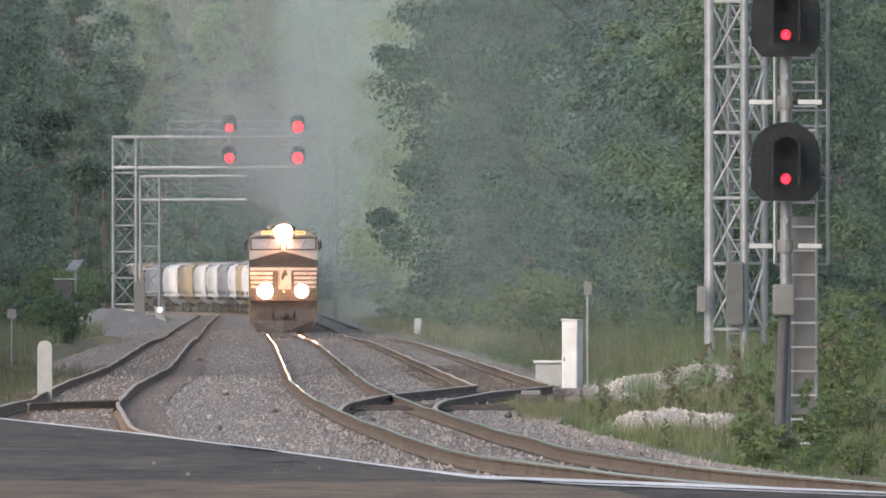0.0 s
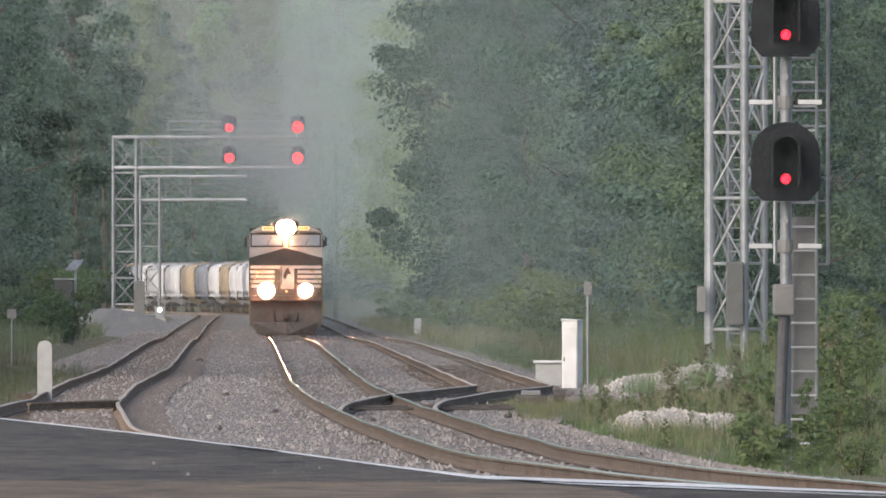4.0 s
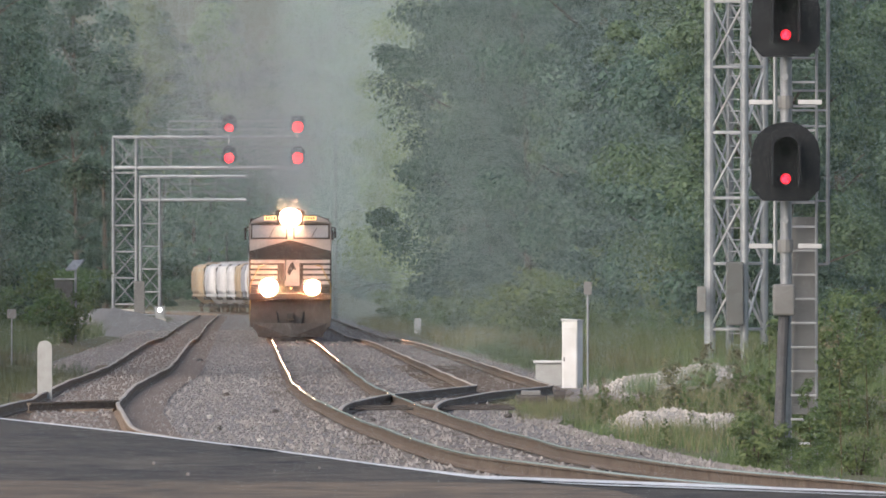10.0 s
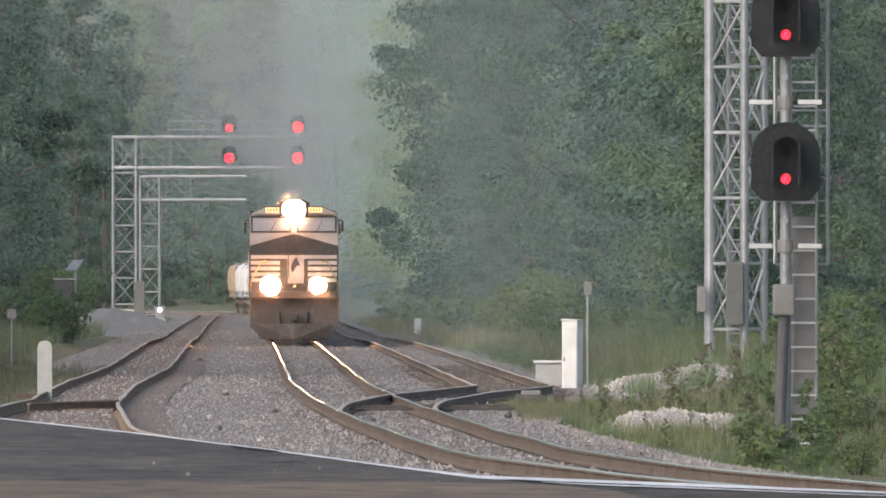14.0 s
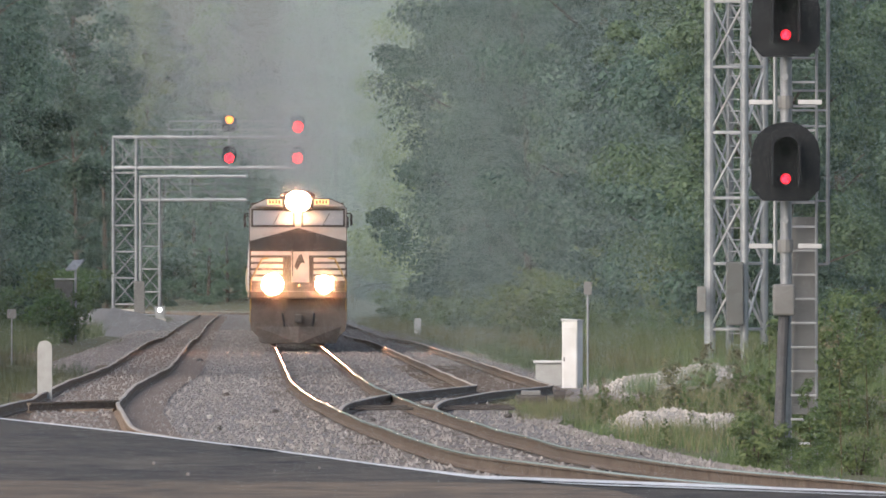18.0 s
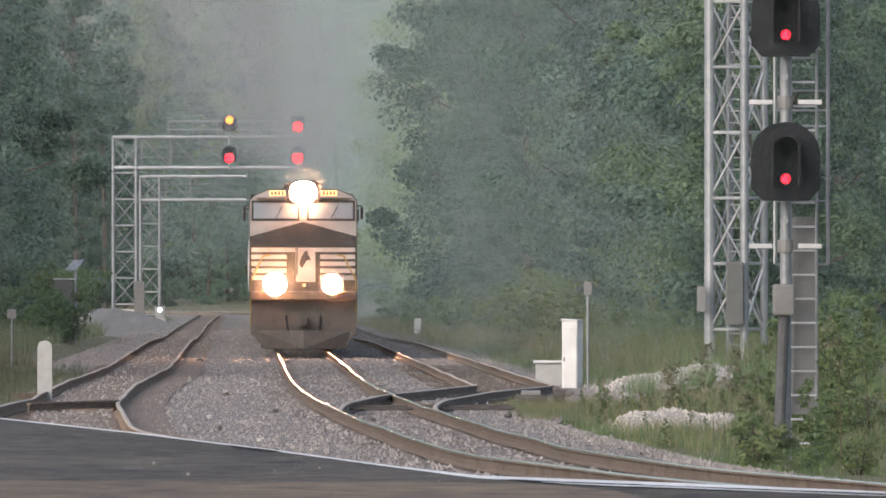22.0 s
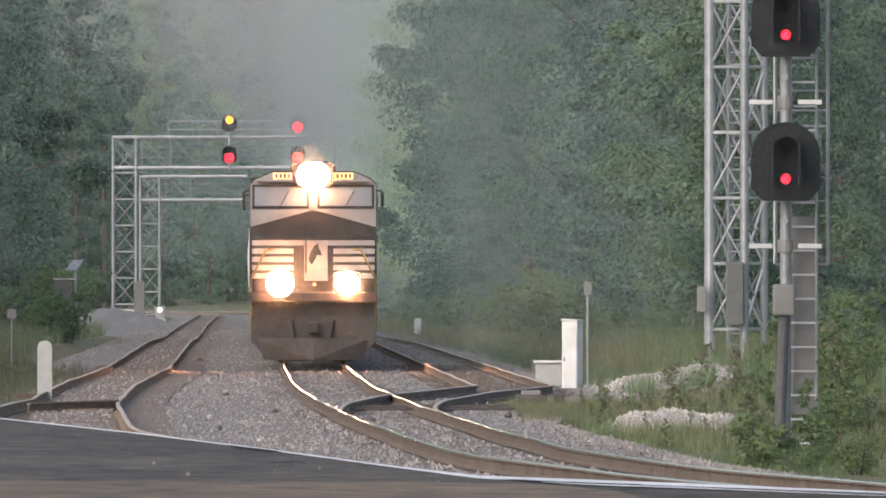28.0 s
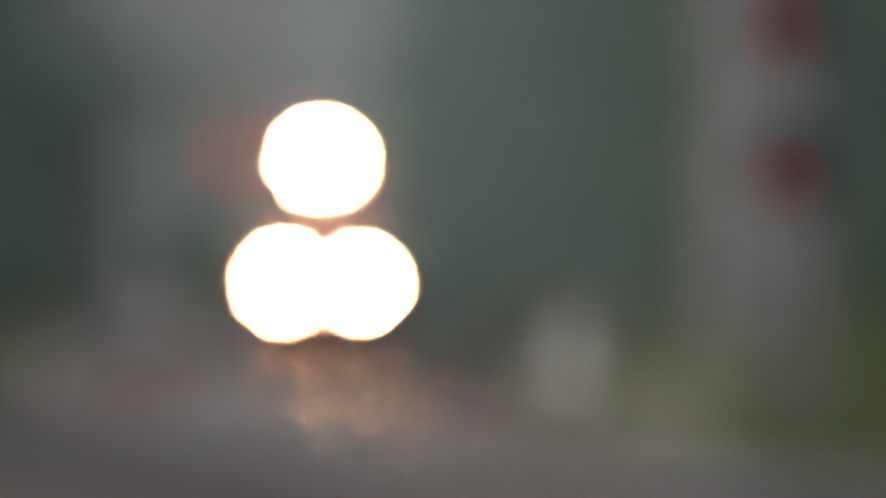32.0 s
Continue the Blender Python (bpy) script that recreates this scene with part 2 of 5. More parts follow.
def bed_share(y):
    """How much of the bed's right half is left: it narrows where the siding has joined."""
    return min(1.0, max(0.06, (y - 290) / 100))


def steps(y0, y1, near=3.0, grow=0.012):
    ys = [y0]
    while ys[-1] < y1:
        ys.append(min(y1, ys[-1] + max(near, grow * ys[-1])))
    return ys


def ground_z(x, y):
    o = x - main_x(y)
    z = -0.42
    if y < 380 and o > 2.1:
        z += 0.16 * min(1, (o - 2.1) * 2) * min(1, (380 - y) / 60)
    if o > 4.8:
        z += 0.6 * min(1, (o - 4.8) / 3.5) + 1.2 * min(1, max(0, (o - 9) / 30))
    if o < -7.2:
        z += 0.55 * min(1, (-7.2 - o) / 3) + 1.0 * min(1, max(0, (-10 - o) / 30))
    if y < 285:
        z = min(z, -0.4 + max(0, (y - 265) / 20) * 0.5) if o < 5 else z
    z += rail_z(y)
    return z


def far_hill(x, y):
    return 60 * max(0.0, (y - 2250) / 1500) if y > 2250 else 0.0


# ---- ground ----
def build_ground():
    ys = [-900, -300, -60] + steps(0, 300, 8) + steps(301, 2300, 8, 0.02) + [2600, 3000, 3600, 4600]
    os_ = [-1800, -600, -220, -90, -45, -30, -20, -15, -12, -10, -9, -8, -7.2, -5, -2, 0, 2, 4.8, 5.5, 6.5, 7.5, 8.5, 9.5, 12, 15, 20, 30, 45, 90, 220, 600, 1800]
    vs, fs = [], []
    for y in ys:
        for o in os_:
            x = main_x(max(y, 60)) + o
            if y > 2300:
                x = main_x(2300) + o
            yy = max(60, min(y, 2300))
            n = noise.noise((x * 0.2, y * 0.05, 3.0)) * 0.1 if abs(o) > 7 else 0
            vs.append((x, y, ground_z(main_x(yy) + o, yy) + n + far_hill(x, y)))
    w = len(os_)
    for j in range(len(ys) - 1):
        for i in range(w - 1):
            fs.append((j * w + i, j * w + i + 1, (j + 1) * w + i + 1, (j + 1) * w + i))
    g = raw("ground", vs, fs, M_GROUND)
    tagged(g, "rough earth and grass ground along the railway", "ground", kind="structure")
    for p in g.data.polygons:
        p.use_smooth = True


def ribbon(name, fx, profile, ys, material, parent=None, zf=rail_z, squeeze=None):
    """A strip along a track: profile is a list of (offset, height)."""
    vs, fs = [], []
    for y in ys:
        k = squeeze(y) if squeeze else 1.0
        for o, z in profile:
            if squeeze and o < -6.0:
                o = -6.0 + (o + 6.0) * min(1.0, max(0.3, (y - 380) / 120))
            vs.append((fx(y) + (o if o < 2.2 else 2.2 + (o - 2.2) * k), y, z + zf(y)))
    n = len(profile)
    for j in range(len(ys) - 1):
        for i in range(n - 1):
            fs.append((j * n + i, j * n + i + 1, (j + 1) * n + i + 1, (j + 1) * n + i))
    return raw(name, vs, fs, material, parent)


RAIL_FOOT = [(-0.07, -0.172), (0.07, -0.172), (0.07, -0.155), (0.012, -0.13), (0.012, -0.045), (0.037, -0.035)]
RAIL_HEAD = [(0.037, -0.016), (0.034, -0.008), (0.028, -0.0035), (0.019, -0.0012), (0.008, 0.0), (-0.008, 0.0), (-0.019, -0.0012), (-0.028, -0.0035), (-0.034, -0.008), (-0.037, -0.016)]
RAIL = RAIL_FOOT + RAIL_HEAD + [(-0.037, -0.035), (-0.012, -0.045), (-0.012, -0.13), (-0.07, -0.155)]


def rail(fx, side, ys, parent, dz=0.0, wave=0.0, head=None, side_steel=None):
    vs, fs = [], []
    n = len(RAIL)
    for y in ys:
        c = fx(y) + side * 0.755 + wave * 0.012 * math.sin(y * 0.11 + side)
        z = rail_z(y) + dz + wave * 0.006 * math.sin(y * 0.23 + side * 2)
        for o, h in RAIL:
            vs.append((c + o, y, h + z))
    for j in range(len(ys) - 1):
        for i in range(n):
            k = (i + 1) % n
            fs.append((j * n + i, (j + 1) * n + i, (j + 1) * n + k, j * n + k))
    fs.append(tuple(range(n)))
    fs.append(tuple(range((len(ys) - 1) * n, len(ys) * n))[::-1])
    ob = raw("rail", vs, fs, side_steel or M_RAILSIDE, parent)
    ob.data.materials.append(head or M_RAILTOP)
    for p in ob.data.polygons:
        if len(RAIL_FOOT) <= (p.index % n) < len(RAIL_FOOT) + len(RAIL_HEAD) - 1 and p.index < (len(ys) - 1) * n:
            p.material_index = 1
            p.use_smooth = True
    return ob


def sleepers(fx, y0, y1, parent, sunk=0.0):
    vs, fs = [], []
    y = y0
    tie = bpy.data.meshes.new("sleeper")
    bm = B()
    box(bm, (0, 0, -0.06), (2.6, 0.23, 0.12), bevel=0.012)
    bm.to_mesh(tie)
    bm.free()
    tie.materials.append(M_TIE)
    while y < min(y1, 345):
        ob = new("sleeper", tie)
        ob.parent = parent
        ob.matrix_basis = pose(fx(y) + random.uniform(-0.06, 0.06), y, rail_z(y) - 0.172 - sunk - random.uniform(0, 0.01), 0, 0, random.uniform(-0.6, 0.6))
        y += 0.53
    while y < y1:
        c, z = fx(y), rail_z(y) - 0.172 - sunk
        dx = random.uniform(-0.06, 0.06)
        i = len(vs)
        for sx in (-1.3, 1.3):
            for sy in (-0.115, 0.115):
                for sz in (-0.12, random.uniform(-0.012, 0.0)):
                    vs.append((c + dx + sx, y + sy, z + sz))
        fs += [(i + 1, i + 5, i + 7, i + 3), (i, i + 1, i + 3, i + 2), (i + 4, i + 6, i + 7, i + 5), (i, i + 4, i + 5, i + 1), (i + 2, i + 3, i + 7, i + 6)]
        y += 0.53
    ob = raw("sleepers", vs, fs, M_TIE, parent)
    return tagged(ob, "weathered timber sleepers bedded in ballast", kind="stuff")


def build_tracks():
    far = steps(140, 2300, 2.5, 0.01)
    bed = ribbon("ballast_bed", main_x, [(-8.2, -0.5), (-6.9, -0.2), (-6.2, -0.19), (-2.4, -0.2), (-2.0, -0.19), (0, -0.19), (2.0, -0.19), (2.4, -0.21), (5.6, -0.2), (6.3, -0.26), (7.4, -0.5)], far, M_BALLAST, squeeze=bed_share)
    tagged(bed, "grey crushed stone ballast bed under three tracks", "ballast", kind="structure")
    for p in bed.data.polygons:
        p.use_smooth = True
    for nm, fx, ys, lab in (("left", left_x, steps(244, 2300, 2.5, 0.01), "running line with rusty sided rails"), ("main", main_x, steps(100, 2300, 2.5, 0.01), "running line with polished rails curving past the crossing"), ("siding", right_x, steps(300, 2300, 2.0, 0.01), "siding joining the main line by a turnout")):
        t = thing("railway_track", lab, "track", "tracks", "structure")
        for s in (-1, 1):
            rail(fx if nm != "left" else (lambda y, side=s: left_near(y, side)), s, ys, t, dz=0.0 if nm != "siding" else -0.002, wave=1.0, head=M_RAILTOP if nm == "main" else M_RAILDULL, side_steel=M_RAILLIGHT if nm == "left" else M_RAILSIDE)
        sleepers(fx, {"left": 255, "main": 205, "siding": 330}[nm], 520, t, 0.0 if nm == "left" else 0.014)
        if nm == "left":
            ribbon("brown_bed", fx, [(-0.68, -0.162), (-0.3, -0.15), (0.3, -0.15), (0.68, -0.162)], ys, M_DIRT, t)
            ribbon("brown_bed", fx, [(0.83, -0.16), (1.5, -0.178)], ys, M_DIRT, t)


def build_road():
    far = [(-60, 330), (-14, 295), (-6.42, 278.4), (-4.01, 250.4), (-2.01, 224.3), (-0.5, 203.1), (0.37, 192.8), (2.27, 185.6), (4.09, 177.5), (9, 160), (40, 90), (60, 0)]
    vs = [(x, y, 0.016) for x, y in far] + [(x, min(y - 2, y * 0.2), 0.016) for x, y in far]
    n = len(far)
    fs = [(i, i + n, i + 1 + n, i + 1) for i in range(n - 1)]
    lo = len(vs)
    vs += [(x, y + 0.25, -0.6) for x, y in far]
    fs += [(i, i + 1, lo + i + 1, lo + i) for i in range(n - 1)]
    lo2 = len(vs)
    vs += [(x, -300, -0.3) for x, y in far]
    fs += [(i + n, i + lo2, i + 1 + lo2, i + 1 + n) for i in range(n - 1)]
    tagged(raw("road", vs, fs, M_ASPHALT), "worn brown grey asphalt road at the level crossing", "road", kind="structure")
    line = far[1:9]
    vs, fs = [], []
    for i, (x, y) in enumerate(line):
        w = 1.4 if i not in (5, 6) else 3.0
        vs += [(x, y - 0.3, 0.021), (x - 0.02, y - 0.3 - w, 0.021)]
    fs = [(2 * i, 2 * i + 1, 2 * i + 3, 2 * i + 2) for i in range(len(line) - 1)]
    tagged(raw("edge_line", vs, fs, M_PAINT), "worn white edge line painted on the asphalt", "road marking", kind="structure")


def build_road_marks():
    """Black strips painted as shadow under the edge line, and the stub of a second line."""
    def strip(name, pts, wide, z, material, lab):
        vs = []
        for k, (x, y) in enumerate(pts):
            w = wide * (0.35 if k in (0, len(pts) - 1) else 1.0)
            vs += [(x, y, z), (x - 0.01, y - w, z)]
        ob = raw(name, vs, [(2 * k, 2 * k + 1, 2 * k + 3, 2 * k + 2) for k in range(len(pts) - 1)], material)
        tagged(ob, lab, "road marking", kind="structure")

    strip("tar_gap", [(-2.55, 229.4), (-2.3, 226.2), (-2.0, 222.6), (-1.88, 220.8)], 2.6, 0.026, M_EDGESHADOW, "black strip painted as shadow along the road's edge")
    strip("tar_gap", [(0.66, 188.3), (0.85, 187.4), (1.3, 185.4), (1.9, 183.4)], 1.5, 0.027, M_EDGESHADOW, "black strip painted as shadow along the road's edge")
    strip("edge_line", [(0.95, 185.6), (1.5, 183.4), (2.3, 180.6), (4.2, 172.5)], 1.0, 0.028, M_PAINT, "second worn white line on the asphalt")


def build_near_road():
    """A tan, dusty strip of older paving nearer than the asphalt, and grit on the road."""
    rows = [(-40, 196), (-6, 187.5), (-2.5, 187), (0.0, 186.2), (0.9, 184), (1.6, 178), (2.5, 150), (20, 60)]
    vs = [(x, y, 0.024) for x, y in rows] + [(x, -40, 0.024) for x, y in rows]
    n = len(rows)
    fs = [(i, i + n, i + n + 1, i + 1) for i in range(n - 1)]
    tagged(raw("old_paving", vs, fs, M_TAN), "dusty tan strip of older paving on the crossing", "paving", kind="structure")
    rng = random.Random(2)
    for i in range(6):
        x, y = rng.uniform(-3.6, -0.4), rng.uniform(190, 210)
        bm = B()
        bmesh.ops.create_icosphere(bm, subdivisions=1, radius=rng.uniform(0.014, 0.026))
        for v in bm.verts:
            v.co *= rng.uniform(0.7, 1.2)
        st = part("stone", bm, M_STONE)
        st.matrix_basis = pose(x, y, 0.03)
        tagged(st, "loose grey stone lying on the asphalt", "stone", "stones on the road")


def build_clods():
    """Dark lumps lying about on the ballast."""
    rng = random.Random(6)
    for x, y, r, dark in ((-4.2, 371, 0.07, 1), (-2.8, 321, 0.07, 1), (-2.12, 244, 0.05, 1), (-3.75, 309, 0.05, 0), (-1.1, 300, 0.05, 1), (-6.9, 545, 0.1, 1), (1.05, 310, 0.06, 1), (-3.3, 283, 0.04, 1), (-2.5, 262, 0.04, 0)):
        bm = B()
        bmesh.ops.create_icosphere(bm, subdivisions=2, radius=r)
        for v in bm.verts:
            v.co *= 1 + 0.5 * noise.noise(v.co * 14 + Vector((x, y, 0)))
            v.co.z *= 0.8
        ob = part("clod", bm, M_GRIME if dark else M_CONC)
        ob.matrix_basis = pose(x, y, -0.17, 0, 0, rng.uniform(0, 360))
        tagged(ob, "dark clod lying on the ballast" if dark else "pale stone lying on the ballast", "stone", "lumps on the ballast")


# ---- trees ----
def leaf_cloud(centres, radii, count, size, rng, flat=0.62):
    """Many small pointed leaves, four corners each, on the upper sides of flattened clumps."""
    c = np.asarray(centres)
    idx = rng.integers(0, len(c), count)
    d = rng.normal(size=(count, 3)) + np.array([0, 0, 0.35])
    d /= np.linalg.norm(d, axis=1)[:, None]
    p = c[idx] + d * (np.asarray(radii)[idx] * rng.uniform(0.25, 1.1, count) ** 0.6)[:, None] * np.array([1, 1, flat])
    nrm = d * 0.8 + rng.normal(size=(count, 3)) * 0.32 + np.array([0, 0, 0.45])
    nrm /= np.linalg.norm(nrm, axis=1)[:, None]
    a = np.cross(rng.normal(size=(count, 3)), nrm)
    a /= np.linalg.norm(a, axis=1)[:, None] + 1e-9
    b = np.cross(nrm, a)
    s = (size * rng.uniform(0.55, 1.4, count))[:, None]
    a, b = a * s * 0.66, b * s * 0.42
    v = np.empty((count, 4, 3))
    v[:, 0], v[:, 1], v[:, 2], v[:, 3] = p - a, p + b - a * 0.1, p + a, p - b - a * 0.1
    return v.reshape(-1, 3)


def tri_mesh(name, v, material, k=3):
    """A mesh of loose faces of k corners from their corners in order."""
    n = len(v) // k
    me = bpy.data.meshes.new(name)
    me.vertices.add(n * k)
    me.vertices.foreach_set("co", np.ascontiguousarray(v, dtype=np.float32).ravel())
    me.loops.add(n * k)
    me.loops.foreach_set("vertex_index", np.arange(n * k, dtype=np.int32))
    me.polygons.add(n)
    me.polygons.foreach_set("loop_start", np.arange(0, n * k, k, dtype=np.int32))
    me.update(calc_edges=True)
    me.materials.append(material)
    return me


def make_tree(seed, height, spread, leaves, leaf, material, low=0.1, label="leafy broad-leaved tree at the wood's edge"):
    rng = np.random.default_rng(seed)
    t = thing("tree", label, "tree", "trees along the line")
    bm = B()
    lean = rng.uniform(-0.04, 0.04, 2) * height
    pts = [Vector((lean[0] * u * u, lean[1] * u * u, height * 0.86 * u - 0.6 * (u == 0))) for u in np.linspace(0, 1, 6)]
    r0 = height * 0.012 + 0.05
    for i in range(5):
        bar(bm, pts[i], pts[i + 1], r0 * (1 - i * 0.17), 7, r0 * (1 - (i + 1) * 0.17))
    cs, rs = [], []
    n = 25
    for i in range(n):
        u = low + (1 - low) * (i + rng.uniform(0, 1)) / n
        prof = spread * (math.sin(math.pi * min(1, 0.2 + 0.78 * u)) ** 0.7) * rng.uniform(0.5, 1.15)
        ang = i * 2.4 + rng.uniform(-0.5, 0.5)
        base = Vector((lean[0] * u * u, lean[1] * u * u, height * u * 0.8))
        tip = Vector((lean[0] * u + prof * 0.72 * math.cos(ang), lean[1] * u + prof * 0.72 * math.sin(ang), height * u * 0.94 + 0.4))
        if i % 2 == 0:
            bar(bm, base, base.lerp(tip, 0.92), r0 * 0.3, 5, 0.015)
        for k in range(3):
            q = base.lerp(tip, (0.5, 0.8, 1.02)[k])
            cs.append([q.x + rng.normal() * 0.5, q.y + rng.normal() * 0.5, q.z + rng.normal() * 0.6])
            rs.append(spread * rng.uniform(0.11, 0.31))
    part("trunk", bm, M_BARK, t)
    crown = new("crown", tri_mesh("crown", leaf_cloud(cs, rs, leaves, leaf, rng), material, 4))
    crown.parent = t
    return t


def make_bush(seed, height, spread, leaves, leaf, material, label):
    rng = np.random.default_rng(seed)
    t = thing("bush", label, "bush", "bushes along the line")
    bm = B()
    cs, rs = [], []
    for i in range(9):
        a = i * 2.4
        tip = Vector((spread * rng.uniform(0.2, 0.8) * math.cos(a), spread * rng.uniform(0.2, 0.8) * math.sin(a), height * rng.uniform(0.45, 0.95)))
        bar(bm, (tip.x * 0.12, tip.y * 0.12, -0.15), tip, 0.022, 5, 0.006)
        for k in range(3):
            q = tip * (0.35, 0.65, 1.0)[k]
            cs.append([q.x + rng.normal() * 0.1, q.y + rng.normal() * 0.1, q.z])
            rs.append(spread * rng.uniform(0.16, 0.36))
    part("stem", bm, M_BARK, t)
    ob = new("leaves", tri_mesh("leaves", leaf_cloud(cs, rs, leaves, leaf, rng), material, 4))
    ob.parent = t
    return t


def put_copies(kinds, rng, used, x, y, sc=1.0, dz=-0.1, scz=None):
    p = rng.choice(kinds)
    m = pose(x, y, ground_z(x, min(y, 2300)) + far_hill(x, y) + dz, 0, 0, rng.uniform(0, 360)) @ Matrix.Diagonal((sc, sc, scz or sc, 1))
    if p not in used:
        used.add(p)
        p.matrix_basis = m
        return p
    return copy_thing(p, m)


def build_trees():
    rng = random.Random(4)
    near = [make_tree(10 + i, h, s, 44000, 0.094, m, 0.05) for i, (h, s, m) in enumerate(((14, 3.6, M_LEAF), (17, 4.2, M_LEAFDARK), (13, 3.3, M_LEAFWARM), (16, 3.7, M_LEAF), (15, 3.4, M_LEAFDARK)))]
    mid = [make_tree(20 + i, h, s, 40000, 0.105, m, 0.05) for i, (h, s, m) in enumerate(((17, 4.2, M_LEAF), (20, 4.8, M_LEAFDARK), (15, 3.8, M_LEAFWARM), (18, 4.3, M_LEAFDARK)))]
    far = [make_tree(30 + i, h, s, 30000, 0.165, M_LEAF, 0.04, "tall leafy tree deep in the hazy wood") for i, (h, s) in enumerate(((20, 5.0), (23, 5.6), (26, 6.0)))]
    pale = [make_tree(40 + i, h, s, 28000, 0.17, M_LEAFHAZED, 0.12, "pale green far tree, its leaf colour lightened for haze") for i, (h, s) in enumerate(((17, 4.4), (19, 4.8), (22, 5.6)))]
    used = set()

    def pick(y):
        return near if y < 640 else mid if y < 1000 else far

    for o, k, y0 in ((12.0, 0.023, 440), (17.5, 0.042, 430)):
        y = y0
        while y < 1560:
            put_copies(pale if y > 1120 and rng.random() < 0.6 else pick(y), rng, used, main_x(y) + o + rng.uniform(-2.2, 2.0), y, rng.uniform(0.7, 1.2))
            y += k * y * rng.uniform(0.6, 1.4)
    for o, k, y0 in ((-13.6, 0.025, 450), (-19.5, 0.045, 440)):
        y = y0
        while y < 1500:
            oo = o - (4.5 if 850 < y < 1330 else 0) + (1.0 if y > 1330 else 0)
            put_copies(pick(y), rng, used, main_x(y) + oo + rng.uniform(-2.2, 1.0), y, rng.uniform(0.75, 1.2))
            y += k * y * rng.uniform(0.6, 1.4)
    # trees lightened for haze by the siding, then the wood that closes the valley outside the curve
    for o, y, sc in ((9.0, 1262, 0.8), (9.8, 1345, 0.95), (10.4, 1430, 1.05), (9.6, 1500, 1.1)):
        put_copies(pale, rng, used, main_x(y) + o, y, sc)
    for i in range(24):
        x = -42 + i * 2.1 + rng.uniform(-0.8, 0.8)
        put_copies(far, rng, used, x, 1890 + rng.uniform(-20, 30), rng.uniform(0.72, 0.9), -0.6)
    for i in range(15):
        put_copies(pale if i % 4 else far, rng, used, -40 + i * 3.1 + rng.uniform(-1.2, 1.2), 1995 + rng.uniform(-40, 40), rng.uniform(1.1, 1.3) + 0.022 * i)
    for i in range(26):
        put_copies(far, rng, used, -56 + i * 3.4 + rng.uniform(-2, 2), rng.uniform(2200, 2750), rng.uniform(0.9, 1.2))


def build_bushes():
    rng = random.Random(8)
    big = [make_bush(50 + i, h, s, 3000, 0.105, M_BUSH, "tangled green bush at the foot of the trees") for i, (h, s) in enumerate(((2.6, 1.7), (3.4, 2.0), (1.9, 1.5)))]
    used = set()
    soft = [make_bush(55 + i, h, s, 5000, 0.062, M_FORB, "pale green shrub in front of the trees") for i, (h, s) in enumerate(((1.7, 1.5), (2.2, 1.6)))]
    coarse = [make_bush(58, 2.1, 1.6, 2200, 0.13, M_FORB, "pale green shrub in front of the trees")]
    y = 560
    while y < 1300:
        put_copies(soft if y < 620 else coarse, rng, used, main_x(y) + 8.2 + rng.uniform(-0.5, 0.8), y, rng.uniform(0.6, 1.15))
        y += 0.024 * y * rng.uniform(0.6, 1.4)
    for side, o, y0, y1, k in ( (1, 10.6, 520, 1150, 0.03), (-1, -11.0, 420, 1050, 0.03), (-1, -12.4, 430, 1050, 0.035)):
        y = y0
        while y < y1:
            put_copies(big if side < 0 else soft if y < 700 else coarse, rng, used, main_x(y) + o + rng.uniform(-0.6, 0.9) * side, y, rng.uniform(0.7, 1.25) * (1.0 if side < 0 else 1.25))
            y += k * y * rng.uniform(0.6, 1.4)
    for x, y, sc in ((-15.2, 740, 1.0), (-14.5, 742, 0.8), (-16.0, 745, 1.0), (-15.0, 730, 0.9)):
        put_copies(big, rng, used, x, y, sc)
    pale = [make_bush(60 + i, h, s, 4600, 0.05, M_FORB, "pale green tangle of weeds on the bank") for i, (h, s) in enumerate(((1.7, 1.3), (1.3, 1.1)))]
    big = pale
    for x, y, sc in ((7.6, 415, 0.8), (8.3, 400, 1.0), (9.2, 380, 1.1), (7.9, 360, 0.9), (9.0, 345, 1.0), (8.4, 425, 1.0), (7.3, 433, 0.8), (6.5, 440, 0.7)):
        put_copies(big, rng, used, x, y, sc)
    for i in range(14):
        y = 700 + i * 34
        put_copies(coarse, rng, used, main_x(y) + rng.uniform(6.6, 7.8), y, rng.uniform(0.4, 0.75))
    for i in range(26):
        y = rng.uniform(430, 560)
        put_copies(big, rng, used, main_x(y) + rng.uniform(7.4, 11.5), y, rng.uniform(0.45, 0.9))


def blades(rng, spots, hmin, hmax, width):
    """Grass: one bent-over triangle a blade, at the given feet."""
    n = len(spots)
    h = rng.uniform(hmin, hmax, n)
    a = rng.uniform(0, 2 * math.pi, n)
    side = np.stack([np.cos(a), np.sin(a), np.zeros(n)], 1) * (width * rng.uniform(0.6, 1.3, n))[:, None]
    lean = np.stack([rng.normal(size=n) * 0.25 * h, rng.normal(size=n) * 0.25 * h, h], 1)
    v = np.empty((n, 3, 3))
    v[:, 0], v[:, 1], v[:, 2] = spots - side, spots + side, spots + lean
    return v.reshape(-1, 3)


